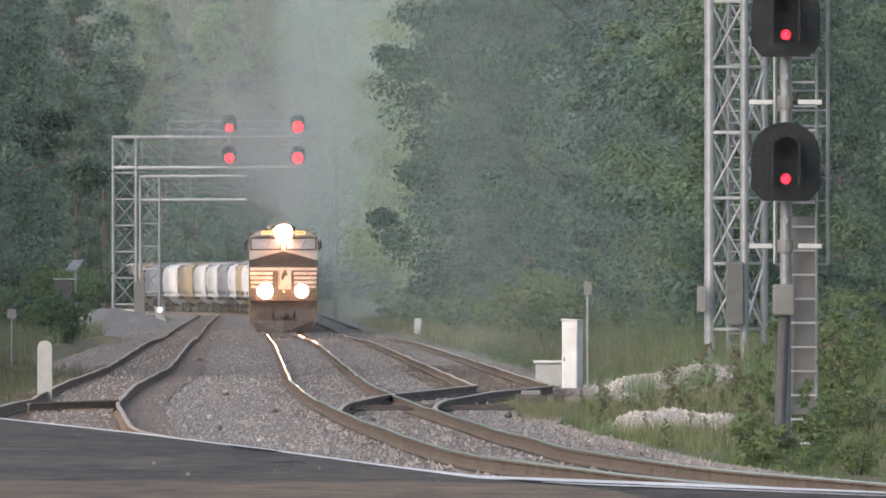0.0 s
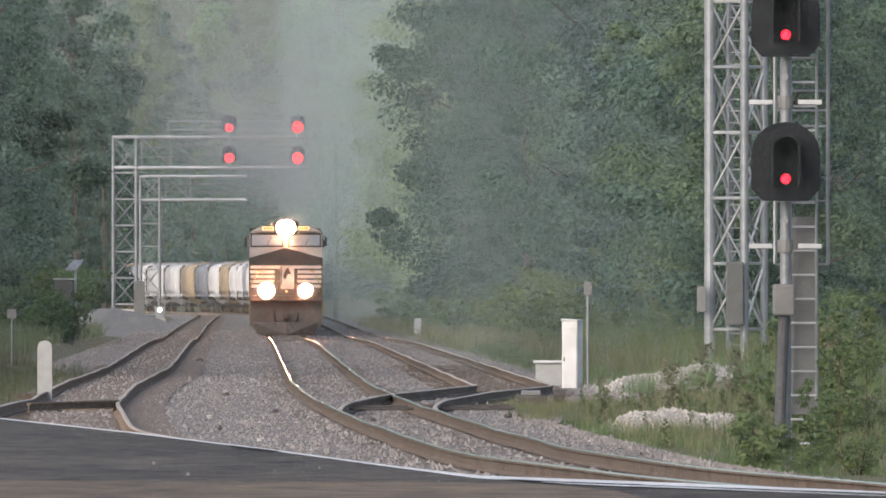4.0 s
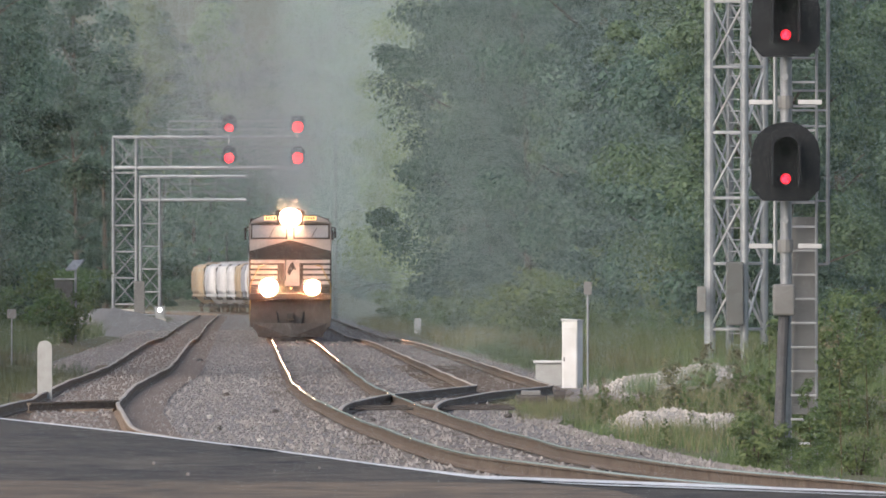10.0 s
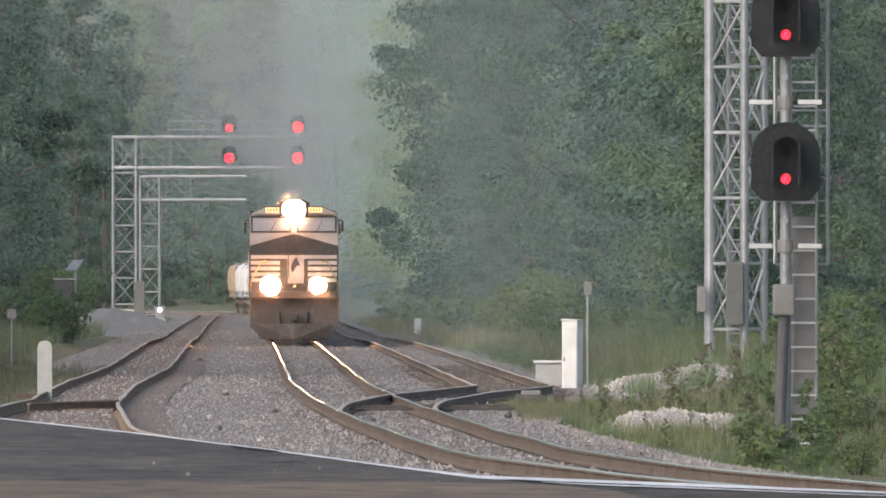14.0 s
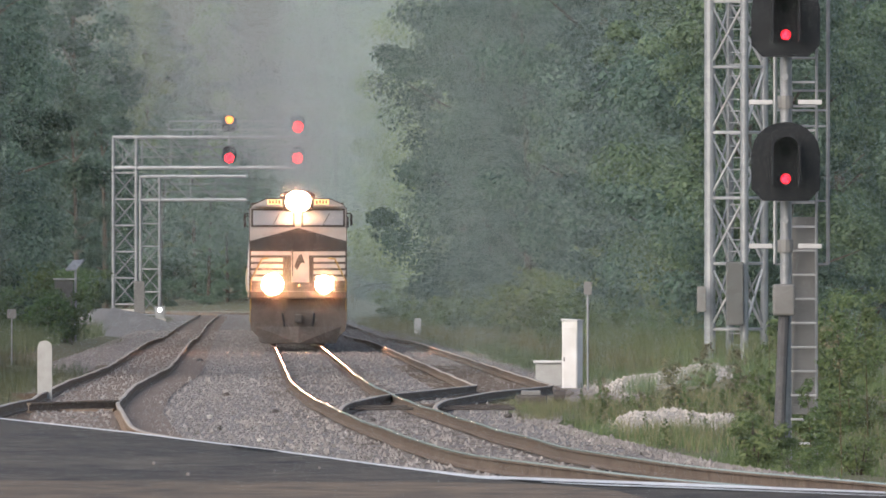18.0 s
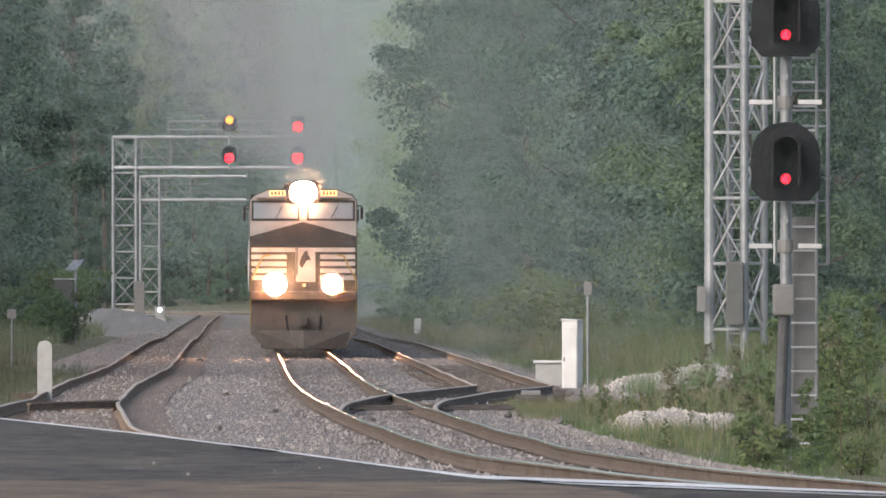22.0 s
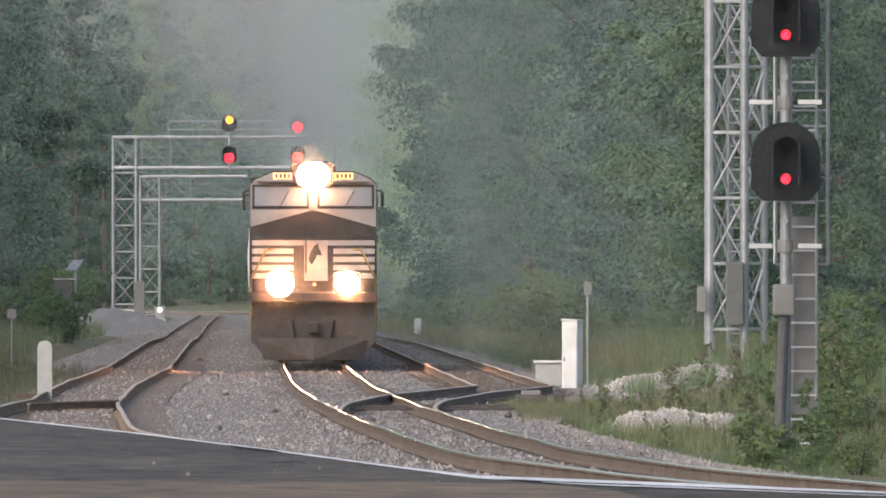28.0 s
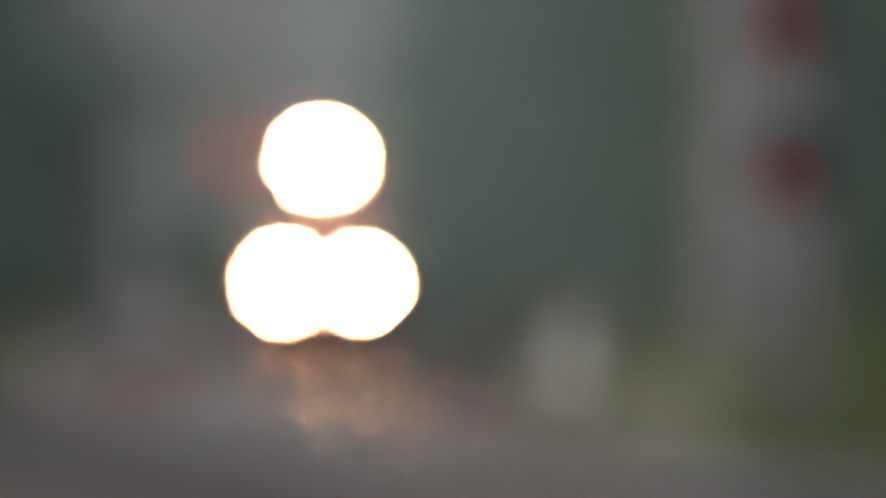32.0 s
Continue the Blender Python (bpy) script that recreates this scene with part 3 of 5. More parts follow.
def build_grass():
    rng = np.random.default_rng(5)

    def field(name, lab, count, o0, o1, y0, y1, hmin, hmax, width, material, clump):
        y = y0 * (y1 / y0) ** rng.uniform(0, 1, count * 3)
        o = rng.uniform(o0, o1, count * 3)
        pts = []
        for yy, oo in zip(y, o):
            x = main_x(yy) + oo
            if noise.noise((x * 0.9, yy * 0.05, 1.7)) > clump:
                pts.append((x, yy, ground_z(x, yy) - 0.03))
            if len(pts) >= count:
                break
        ob = new(name, tri_mesh(name, blades(rng, np.array(pts), hmin, hmax, width), material))
        tagged(ob, lab, "grass", kind="stuff")

    field("tall_grass", "tall pale green grass on the bank", 46000, 7.2, 11.5, 400, 1100, 0.3, 0.95, 0.009, M_GRASS, -0.15)
    field("dry_grass", "tall ochre seeding grass on the bank", 12000, 6.6, 11.0, 400, 700, 0.25, 0.85, 0.007, M_OCHRE, 0.0)
    field("tall_grass", "tall dark green grass below the trees", 20000, -13.5, -8.6, 330, 1100, 0.3, 0.9, 0.014, M_DULL, -0.2)
    field("dry_grass", "dry straw coloured weeds beside the ballast", 11000, 2.4, 6.5, 240, 420, 0.08, 0.32, 0.008, M_WEED, 0.0)

    field("dry_grass", "pale ochre grass along the far siding", 12000, 5.4, 8.2, 640, 1250, 0.25, 0.9, 0.014, M_OCHRE, -0.2)

    def patch(name, lab, count, x0, x1, y0, y1, hmin, hmax, width, material, clump=-0.1):
        x, y = rng.uniform(x0, x1, count * 2), rng.uniform(y0, y1, count * 2)
        pts = [(a, b, ground_z(a, b) - 0.03) for a, b in zip(x, y) if noise.noise((a * 1.7, b * 0.09, 5.1)) > clump and (a > 0 or a < left_near(b, -1) - 1.2)][:count]
        ob = new(name, tri_mesh(name, blades(rng, np.array(pts), hmin, hmax, width), material))
        tagged(ob, lab, "grass", kind="stuff")

    patch("dry_grass", "ochre dry grass beside the point machine", 5200, 1.2, 2.9, 302, 350, 0.14, 0.4, 0.006, M_OCHRE)
    patch("dry_grass", "ochre and green weeds between the gravel heaps", 6000, 2.5, 5.2, 262, 345, 0.1, 0.36, 0.006, M_OCHRE)
    patch("verge_grass", "low green weeds along the near rail", 9000, 2.0, 5.4, 232, 300, 0.06, 0.26, 0.007, M_FORB, 0.0)
    patch("verge_grass", "olive grass tufts round the tower's footing", 7000, 3.6, 7.0, 372, 404, 0.12, 0.5, 0.006, M_GRASS, -0.05)
    patch("dry_grass", "dull brown grass behind the marker post", 9000, -10.5, -7.35, 318, 440, 0.15, 0.5, 0.008, M_WEED, -0.4)
    patch("tall_grass", "dull green grass behind the marker post", 8000, -11.5, -7.6, 330, 470, 0.2, 0.75, 0.01, M_DULL, -0.2)
    field("dry_grass", "dry brownish weeds at the foot of the marker post", 15000, -12.5, -7.7, 300, 560, 0.15, 0.6, 0.012, M_WEED, -0.3)
    field("verge_grass", "thin grass at the edge of the gravel by the relay case", 11000, 5.3, 8.0, 395, 800, 0.1, 0.42, 0.012, M_GRASS, -0.3)
    field("verge_grass", "rank green grass round the signal mast", 24000, 2.15, 9, 185, 350, 0.08, 0.34, 0.009, M_FORB, -0.15)


def make_weed(seed, height, leaves, leaf, material, label):
    """A single upright weed: stalk and small leaves."""
    rng = np.random.default_rng(seed)
    t = thing("weed", label, "weed", "weeds by the signal mast")
    bm = B()
    cs, rs = [], []
    top = Vector((rng.normal() * 0.08, rng.normal() * 0.08, height))
    bar(bm, (0, 0, -0.05), top, 0.009, 5, 0.003)
    for i in range(16):
        u = 0.1 + 0.9 * i / 15
        q = top * u
        r = (0.16 + 0.1 * math.sin(u * 3.1)) * rng.uniform(0.5, 1.2) * (1.15 - 0.6 * u)
        a = rng.uniform(0, 6.28)
        e = q + Vector((r * math.cos(a), r * math.sin(a), 0.05))
        bar(bm, q, e, 0.004, 4, 0.002)
        cs += [list(q.lerp(e, 0.6)), list(e)]
        rs += [0.07, 0.09]
    part("stalk", bm, M_STALK, t)
    ob = new("leaves", tri_mesh("leaves", leaf_cloud(cs, rs, leaves, leaf, rng), material, 4))
    ob.parent = t
    return t


def build_weeds():
    rng = random.Random(12)
    green = [make_weed(70 + i, h, 900, 0.038, M_FORB, "upright green weed with small leaves") for i, h in enumerate((1.1, 1.5, 0.8))]
    dry = [make_weed(80 + i, h, 300, 0.045, M_WEED, "dry brown seeding weed stalk") for i, h in enumerate((1.3, 0.95))]
    used = set()
    for i in range(46):
        y = rng.uniform(205, 262)
        o = rng.uniform(3.9, 6.5)
        put_copies(green, rng, used, main_x(y) + o, y, rng.uniform(0.75, 1.25), -0.02)
    for i in range(26):
        y = rng.uniform(225, 300)
        put_copies(green + dry, rng, used, main_x(y) + rng.uniform(4.6, 7.5), y, rng.uniform(0.6, 1.2), -0.02)
    for x, y, sc in ((3.6, 300, 1.0), (3.66, 297, 0.8), (3.1, 302, 0.55), (3.95, 330, 0.9), (2.6, 310, 0.6), (4.6, 345, 1.0), (1.25, 300, 0.45), (4.9, 330, 0.7)):
        put_copies(dry, rng, used, x, y, sc, -0.02)
    for i in range(70):
        put_copies(green[:2] + dry[1:], rng, used, rng.uniform(2.3, 5.4), rng.uniform(258, 345), rng.uniform(0.2, 0.42), -0.02)
    bush = make_bush(90, 0.8, 0.6, 4200, 0.036, M_FORB, "dense low bush at the foot of the signal mast")
    bush.matrix_basis = pose(3.86, 236, -0.42)
    copy_thing(bush, pose(4.3, 232, -0.42, 0, 0, 80) @ Matrix.Diagonal((0.6, 0.6, 0.5, 1)))
    copy_thing(bush, pose(5.1, 236, -0.4, 0, 0, 160) @ Matrix.Diagonal((0.7, 0.7, 0.6, 1)))
    copy_thing(bush, pose(5.9, 262, -0.3, 0, 0, 220) @ Matrix.Diagonal((1.0, 1.0, 0.9, 1)))


def rough_stones(p, size, rng):
    """Small eight-faced stones of the given sizes at the places p."""
    base = np.array([(1, 0, 0), (0, 1, 0), (-1, 0, 0), (0, -1, 0), (0, 0, 1), (0, 0, -0.4)], dtype=float)
    tri = np.array([(0, 1, 4), (1, 2, 4), (2, 3, 4), (3, 0, 4), (1, 0, 5), (2, 1, 5), (3, 2, 5), (0, 3, 5)])
    n = len(p)
    v = base[None] * size[:, None, None] * rng.uniform(0.6, 1.2, (n, 6, 3))
    a = rng.uniform(0, 6.28, n)
    c, s_ = np.cos(a)[:, None], np.sin(a)[:, None]
    x2, y2 = v[:, :, 0] * c - v[:, :, 1] * s_, v[:, :, 0] * s_ + v[:, :, 1] * c
    return (np.stack([x2, y2, v[:, :, 2]], 2) + p[:, None, :])[:, tri].reshape(-1, 3)


def build_stones():
    """Loose ballast stones, thickest near the crossing."""
    rng = np.random.default_rng(3)
    n = 34000
    y = 205 * (950 / 205) ** (rng.uniform(0, 1, n) ** 1.25)
    o = rng.uniform(-7.2, 7.0, n)
    o = np.where(o > 2.2, 2.2 + (o - 2.2) * np.clip((y - 290) / 100, 0.07, 1), o)
    mx = np.array([main_x(v) for v in y])
    rx = np.array([right_x(v) for v in y]) - mx
    dist = np.minimum(np.minimum(np.abs(np.abs(o) - 0.755), np.abs(np.abs(o + 4.3 + 0.6 * np.clip((460 - y) / 140, 0, 1)) - 0.755)), np.abs(np.abs(o - rx) - 0.755))
    keep = (dist > 0.13) & ((o > -3.7) | (o < -6.3) | (rng.uniform(0, 1, n) < 0.6))
    edge = np.interp(mx + o, [-14, -6.42, -4.01, -2.01, -0.5, 0.37, 2.27, 4.09], [295, 278.4, 250.4, 224.3, 203.1, 192.8, 185.6, 177.5])
    keep &= (y > edge + 1.5) & (o > -6.1 - np.clip((y - 380) / 120, 0.0, 1.0) * 1.1)
    y, o, mx = y[keep], o[keep], mx[keep]
    n = len(y)
    size = rng.uniform(0.018, 0.05, n) * np.where(rng.uniform(0, 1, n) < 0.02, 1.8, 1.0)
    bedz = np.interp(o, [-8.2, -6.9, -6.2, -2.4, -2.0, 2.0, 2.4, 5.6, 6.3, 7.4], [-0.5, -0.2, -0.19, -0.2, -0.19, -0.19, -0.21, -0.2, -0.26, -0.5])
    bedz = bedz + 0.04 * (np.abs(o + 4.3 + 0.6 * np.clip((460 - y) / 140, 0, 1)) < 0.68)
    pts = rough_stones(np.stack([mx + o, y, bedz + 0.004], 1), size, rng)
    ob = new("ballast_stones", tri_mesh("ballast_stones", pts, M_STONE))
    tagged(ob, "loose grey crushed stones lying on the ballast", "stones", kind="stuff")


def mound(name, x, y, rx, ry, h, lab, material=None):
    """A low uneven heap of gravel."""
    bm = B()
    bmesh.ops.create_grid(bm, x_segments=60, y_segments=40, size=1.0)
    for v in bm.verts:
        r = v.co.length
        k = max(0.0, 1 - r * r)
        n = noise.noise((v.co.x * 3 + x, v.co.y * 3, 0.4)) * 0.3 + noise.noise((v.co.x * 11 + x, v.co.y * 11, 2.4)) * 0.1 + noise.noise((v.co.x * 34 + x, v.co.y * 34, 2.4)) * 0.09
        gx, gy = x + v.co.x * rx, y + v.co.y * ry
        v.co = (gx, gy, min(ground_z(gx, gy), -0.2) - 0.06 + (h + 0.25) * k * (1 + n))
    rng = np.random.default_rng(int(y))
    spots = np.array([v.co[:] for v in bm.verts if v.co.z > ground_z(v.co.x, v.co.y) - 0.03])
    ob = part(name, bm, material or M_BALLAST)
    tagged(ob, lab, "gravel", kind="structure")
    for p in ob.data.polygons:
        p.use_smooth = True
    if len(spots) and ry < 60:
        p = spots[rng.integers(0, len(spots), 2600)] + rng.normal(size=(2600, 3)) * np.array([0.03, 0.25, 0.004])
        st = new("gravel_stones", tri_mesh("gravel_stones", rough_stones(p, rng.uniform(0.012, 0.045, 2600), rng), M_PALESTONE))
        tagged(st, "loose pale stones on the gravel heap", "stones", kind="stuff")


# ---- haze: countless fine pale threads stand in for it ----
def threads(rng, p, length, thick):
    """One hair-thin triangle a thread, turned every way."""
    n = len(p)
    a = rng.uniform(0, math.pi, n)
    ln = length * rng.uniform(0.6, 1.4, n) * 0.5
    th = thick * rng.uniform(0.7, 1.3, n) * 0.5
    z0 = np.zeros(n)
    d = np.stack([np.cos(a), rng.normal(size=n) * 0.2, np.sin(a)], 1) * ln[:, None]
    up = np.stack([-np.sin(a), z0, np.cos(a)], 1) * th[:, None]
    v = np.empty((n, 3, 3))
    v[:, 0], v[:, 1], v[:, 2] = p - d + up, p + d, p - d - up
    return v.reshape(-1, 3)


def build_haze_threads():
    """Haze between the trees as threads, thicker, coarser and paler up the valley."""
    rng = np.random.default_rng(21)

    def sheet(n, y0, y1, x0, x1, z0, z1, power, fine, material, lab, share=None, clear=False):
        y = 1 / (1 / y0 - rng.uniform(0, 1, n) * (1 / y0 - 1 / y1))
        x, u = rng.uniform(x0, x1, n), rng.uniform(0, 1, n) ** power
        z = z0 + u * ((z1 if z1 else 4.5 + 0.0155 * y) - z0)
        drift = np.sin(0.21 * x + 1.4 * np.sin(0.13 * z + 1.0)) * np.sin(0.17 * z + 1.2 * np.sin(0.11 * x) + 0.004 * y)
        keep = rng.uniform(0, 1, n) < (1 + 0.35 * drift) / 1.35 * (np.interp(y, *share) if share else 1.0)
        if clear:
            keep &= ~((y < 1000) & (x > -3.6) & (x < 2.6))
        x, y, z = x[keep], y[keep], z[keep]
        q = y / 400
        p = np.stack([1.64 - 0.010147 * y + x, y, z], 1)
        ob = new("mist", tri_mesh("mist", threads(rng, p, 0.7 * q, fine * q), material))
        tagged(ob, lab, "mist", kind="stuff")

    sheet(330000, 450, 1000, 3.4, 13.5, -0.2, 0, 1.0, 0.0005, M_HAZEMID, "fine threads standing in for haze before the wood's edge", ([450, 560, 700, 1000], [0.95, 0.95, 0.6, 0.5]))
    sheet(105000, 700, 1330, -6.5, 16, -0.2, 0, 1.0, 0.0006, M_HAZEMID, "fine threads standing in for haze along the wooded line", ([700, 1100, 1330], [0.3, 0.7, 1.0]), True)
    sheet(120000, 1000, 1480, 0.5, 11, -0.2, 0, 1.0, 0.0006, M_HAZEFAR, "paler threads standing in for haze before the far trees by the siding", clear=True)
    sheet(100000, 1340, 1850, -24, 19, 4.0, 0, 0.85, 0.0006, M_HAZEFAR, "paler threads standing in for haze at the head of the valley")
    sheet(62000, 345, 470, 5.2, 17, -0.2, 13, 1.0, 0.0008, M_HAZENEAR, "fine threads standing in for haze in front of the trees")
    sheet(26000, 480, 1150, -13.5, -6.5, -0.2, 0, 1.0, 0.0005, M_HAZEMID, "fine threads standing in for haze along the dark trees")
    sheet(60000, 345, 470, -17, -7, -0.2, 12, 1.0, 0.0008, M_HAZENEAR, "fine threads standing in for haze before the dark trees")
    # threads added close to the camera as a veil that lifts the darks
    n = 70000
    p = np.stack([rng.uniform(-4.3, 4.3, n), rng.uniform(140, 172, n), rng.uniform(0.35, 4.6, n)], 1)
    ob = new("haze", tri_mesh("haze", threads(rng, p, 0.3, 0.0001), M_VEIL))
    tagged(ob, "faint veil of threads added over the crossing to lift the darks", "haze", kind="stuff")


build_ground()
build_tracks()
build_road()
build_road_marks()
build_near_road()
build_clods()
mound("gravel_heap", 5.3, 388, 2.7, 12, 0.27, "pale gravel heap at the foot of the lattice tower", M_PALEGRAVEL)
mound("gravel_heap", 3.5, 290, 1.35, 10, 0.1, "low pale gravel heap beside the track", M_PALEGRAVEL)
mound("gravel_patch", 3.3, 398, 1.7, 42, -0.06, "flat pale gravel round the relay case", M_PALEGRAVEL)
mound("gravel_pad", -18.9, 1075, 4.6, 170, 0.78, "pale raised gravel pad at the foot of the signal bridges", M_PALEGRAVEL)
build_trees()
build_bushes()
build_grass()
build_weeds()
build_stones()
build_haze_threads()


# ---- signals ----
def arch(w, h, n=10):
    """Outline with a round top and cut lower corners, centred on x, from z = 0 up to h."""
    r = w / 2
    c = 0.17 * w
    pts = [(-r + c, 0), (r - c, 0), (r, c)]
    for i in range(n + 1):
        a = math.pi * i / n
        pts.append((r * math.cos(a), h - r * 0.92 + r * 0.92 * math.sin(a)))
    pts.append((-r, c))
    return pts


def signal_head(parent, at, lens_r=0.08, lamps=(("red", 0.28),), dark=0.62, words="black hooded signal head showing red"):
    """A black backplate with a deep arched hood over a column of lenses; it faces -y."""
    x, y, z = at
    bm = B()
    prism(bm, [(x + a, z + b) for a, b in arch(0.87, 1.0)], y, y + 0.04)
    head = part("signal_head", bm, M_BLACK, parent, words)
    bm = B()
    big = lens_r > 0.15
    outer, inner = (arch(0.66, 0.96), arch(0.61, 0.91)) if big else (arch(0.36, 0.72), arch(0.31, 0.67))
    n = len(outer)
    keep = [i for i in range(n)][2:]
    vo = [[bm.verts.new((x + outer[i][0], yy, z + (0.04 if big else 0.14) + outer[i][1])) for i in keep] for yy in (y, y - 0.42)]
    vi = [[bm.verts.new((x + inner[i][0], yy, z + (0.04 if big else 0.14) + inner[i][1])) for i in keep] for yy in (y, y - 0.42)]
    for i in range(len(keep) - 1):
        bm.faces.new((vo[0][i], vo[1][i], vo[1][i + 1], vo[0][i + 1]))
        bm.faces.new((vi[0][i], vi[0][i + 1], vi[1][i + 1], vi[1][i]))
        bm.faces.new((vo[1][i], vi[1][i], vi[1][i + 1], vo[1][i + 1]))
    part("hood", bm, M_BLACK, head)
    bm = B()
    box(bm, (x, y + 0.16, z + 0.5), (0.4, 0.24, 0.75), bevel=0.02)
    part("lamp_case", bm, M_BLACK, head)
    for name, h in lamps:
        bm = B()
        bar(bm, (x, y - 0.006, z + h), (x, y - 0.03, z + h), lens_r, 20)
        lens = part(name + "_lens", bm, (M_REDFAR if lens_r > 0.15 else M_RED) if name == "red" else M_AMBER, head, "lit " + name + " signal lens")
        if not big:
            for i in range(13):
                a, r = i * 2.4, 0.015 * math.sqrt(i) * 1.02
                part("lit_cell", bar(B(), (x + r * math.cos(a), y - 0.031, z + h + r * math.sin(a)), (x + r * math.cos(a), y - 0.037, z + h + r * math.sin(a)), 0.0095 + 0.005 * (i % 3 == 1), 8), M_REDCELL, lens)
    bm = B()
    bar(bm, (x, y - 0.004, z + dark), (x, y - 0.02, z + dark), 0.07, 16)
    part("dark_lens", bm, M_GLASSDARK, head, "unlit dark lens")
    return head


M_GLASSDARK = mat("dark_lens_glass", (0.006, 0.007, 0.008), None, 20, 0.5, spec=0.1)
M_PALE = mat("pale_grey_paint", (0.5, 0.51, 0.51), (0.4, 0.4, 0.4), 4, 0.5)
M_RUST = mat("dark_pipe", (0.075, 0.075, 0.08), (0.05, 0.05, 0.053), 6, 0.7)


def lattice(t, x0, x1, y0, y1, z0, z1, panel, r, steel=M_GALV):
    """Four-legged lattice tower: each leg and each brace is a part."""
    for x in (x0, x1):
        for y in (y0, y1):
            part("leg", bar(B(), (x, y, z0), (x, y, z1), r, 10), steel, t)
    z, flip = z0 + panel * 0.35, False
    while z + panel <= z1 + 0.05:
        for y in (y0, y1):
            bm = B()
            bar(bm, (x0, y, z), (x1, y, z), r * 0.55, 5)
            part("strut", bm, M_GALVLIT, t)
            bm = B()
            a, b = (x0, x1) if flip else (x1, x0)
            bar(bm, (a, y, z), (b, y, z + panel), r * 0.36, 5)
            part("brace", bm, steel, t)
            part("brace", bar(B(), (b, y, z), (a, y, z + panel), r * 0.3, 5), steel, t)
        for x in (x0, x1):
            part("brace", bar(B(), (x, y0 if flip else y1, z), (x, y1 if flip else y0, z + panel), r * 0.36, 5), steel, t)
        z += panel
        flip = not flip


def truss_arm(t, x0, x1, y0, y1, z0, z1, panel, r):
    for z in (z0, z1):
        for y in (y0, y1):
            part("chord", bar(B(), (x0, y, z), (x1, y, z), r, 8), M_GALVLIT, t)
    for z in (z0 + (z1 - z0) * 0.35, z0 + (z1 - z0) * 0.68):
        part("cable_tray", bar(B(), (x0 + 1.4, y1 - 0.2, z), (x1 - 0.4, y1 - 0.2, z), r * 0.42, 6), M_GALV, t)
    x = x0
    while x + panel <= x1 + 0.05:
        for y in (y0, y1):
            part("brace", bar(B(), (x, y, z1), (x + panel, y, z0), r * 0.5, 5), M_GALV, t)
            part("upright", bar(B(), (x, y, z1), (x, y, z0), r * 0.35, 5), M_GALV, t)
        for z in (z0, z1):
            part("brace", bar(B(), (x, y0, z), (x, y1, z), r * 0.5, 5), M_GALV, t)
        x += panel


def build_far_signals():
    """Two cantilever signal bridges over the left and middle tracks."""
    y = 1133
    t = thing("signal_bridge", "galvanised lattice cantilever signal bridge over the tracks", "signal bridge", "signal bridges")
    g = 0.4
    lattice(t, -19.45, -18.1, y, y + 1.3, g, 10.8, 1.55, 0.1)
    truss_arm(t, -19.45, -7.9, y, y + 1.3, 9.0, 10.8, 1.7, 0.1)
    for z in (11.25, 11.75):
        part("walkway_rail", bar(B(), (-16.2, y + 0.9, z), (-9.0, y + 0.9, z), 0.035, 6), M_GALVLIT, t)
    for i in range(6):
        x = -16.2 + i * 1.44
        part("rail_post", bar(B(), (x, y + 0.9, 10.8), (x, y + 0.9, 11.75), 0.03, 6), M_GALVLIT, t)
    part("walkway", box(B(), (-12.6, y + 0.7, 10.84), (7.4, 0.6, 0.05)), M_GALVLIT, t)
    for x in (-12.6, -8.57):
        part("head_post", bar(B(), (x, y - 0.12, 8.9), (x, y - 0.12, 12.2), 0.06, 8), M_GALVLIT, t)
    part("plinth", box(B(), (-18.78, y + 0.65, g - 0.1), (2.2, 2.0, 0.7), bevel=0.04), M_CONC, t)
    part("equipment_case", box(B(), (-17.9, y - 0.2, g + 0.95), (0.62, 0.5, 1.9), bevel=0.03), M_GREYBOX, t)
    made = []
    for x in (-12.6, -8.57):
        for z in (11.12, 9.29):
            two = x < -10 and z > 11
            # lenses larger than life, so that they draw the lamps' glow too
            h = signal_head(t, (x, y - 0.35, z), 0.23 if two else 0.28 if x < -10 else 0.33, (("red", 0.22), ("amber", 0.69)) if two else (("red", 0.28),), 0.96 if two else 0.62, "black hooded signal head changing from red to amber" if two else "black hooded signal head showing red")
            if two:
                made.append(h)
    y = 1308
    t = thing("signal_bridge", "galvanised lattice cantilever signal bridge seen from behind", "signal bridge", "signal bridges")
    g = ground_z(-20, y)
    lattice(t, -20.6, -19.3, y, y + 1.3, g, 9.5, 1.55, 0.1)
    truss_arm(t, -20.6, -13.4, y, y + 1.3, 7.9, 9.5, 1.7, 0.1)
    part("plinth", box(B(), (-19.95, y + 0.65, g - 0.1), (2.2, 2.0, 0.7), bevel=0.04), M_CONC, t)
    return made[0]


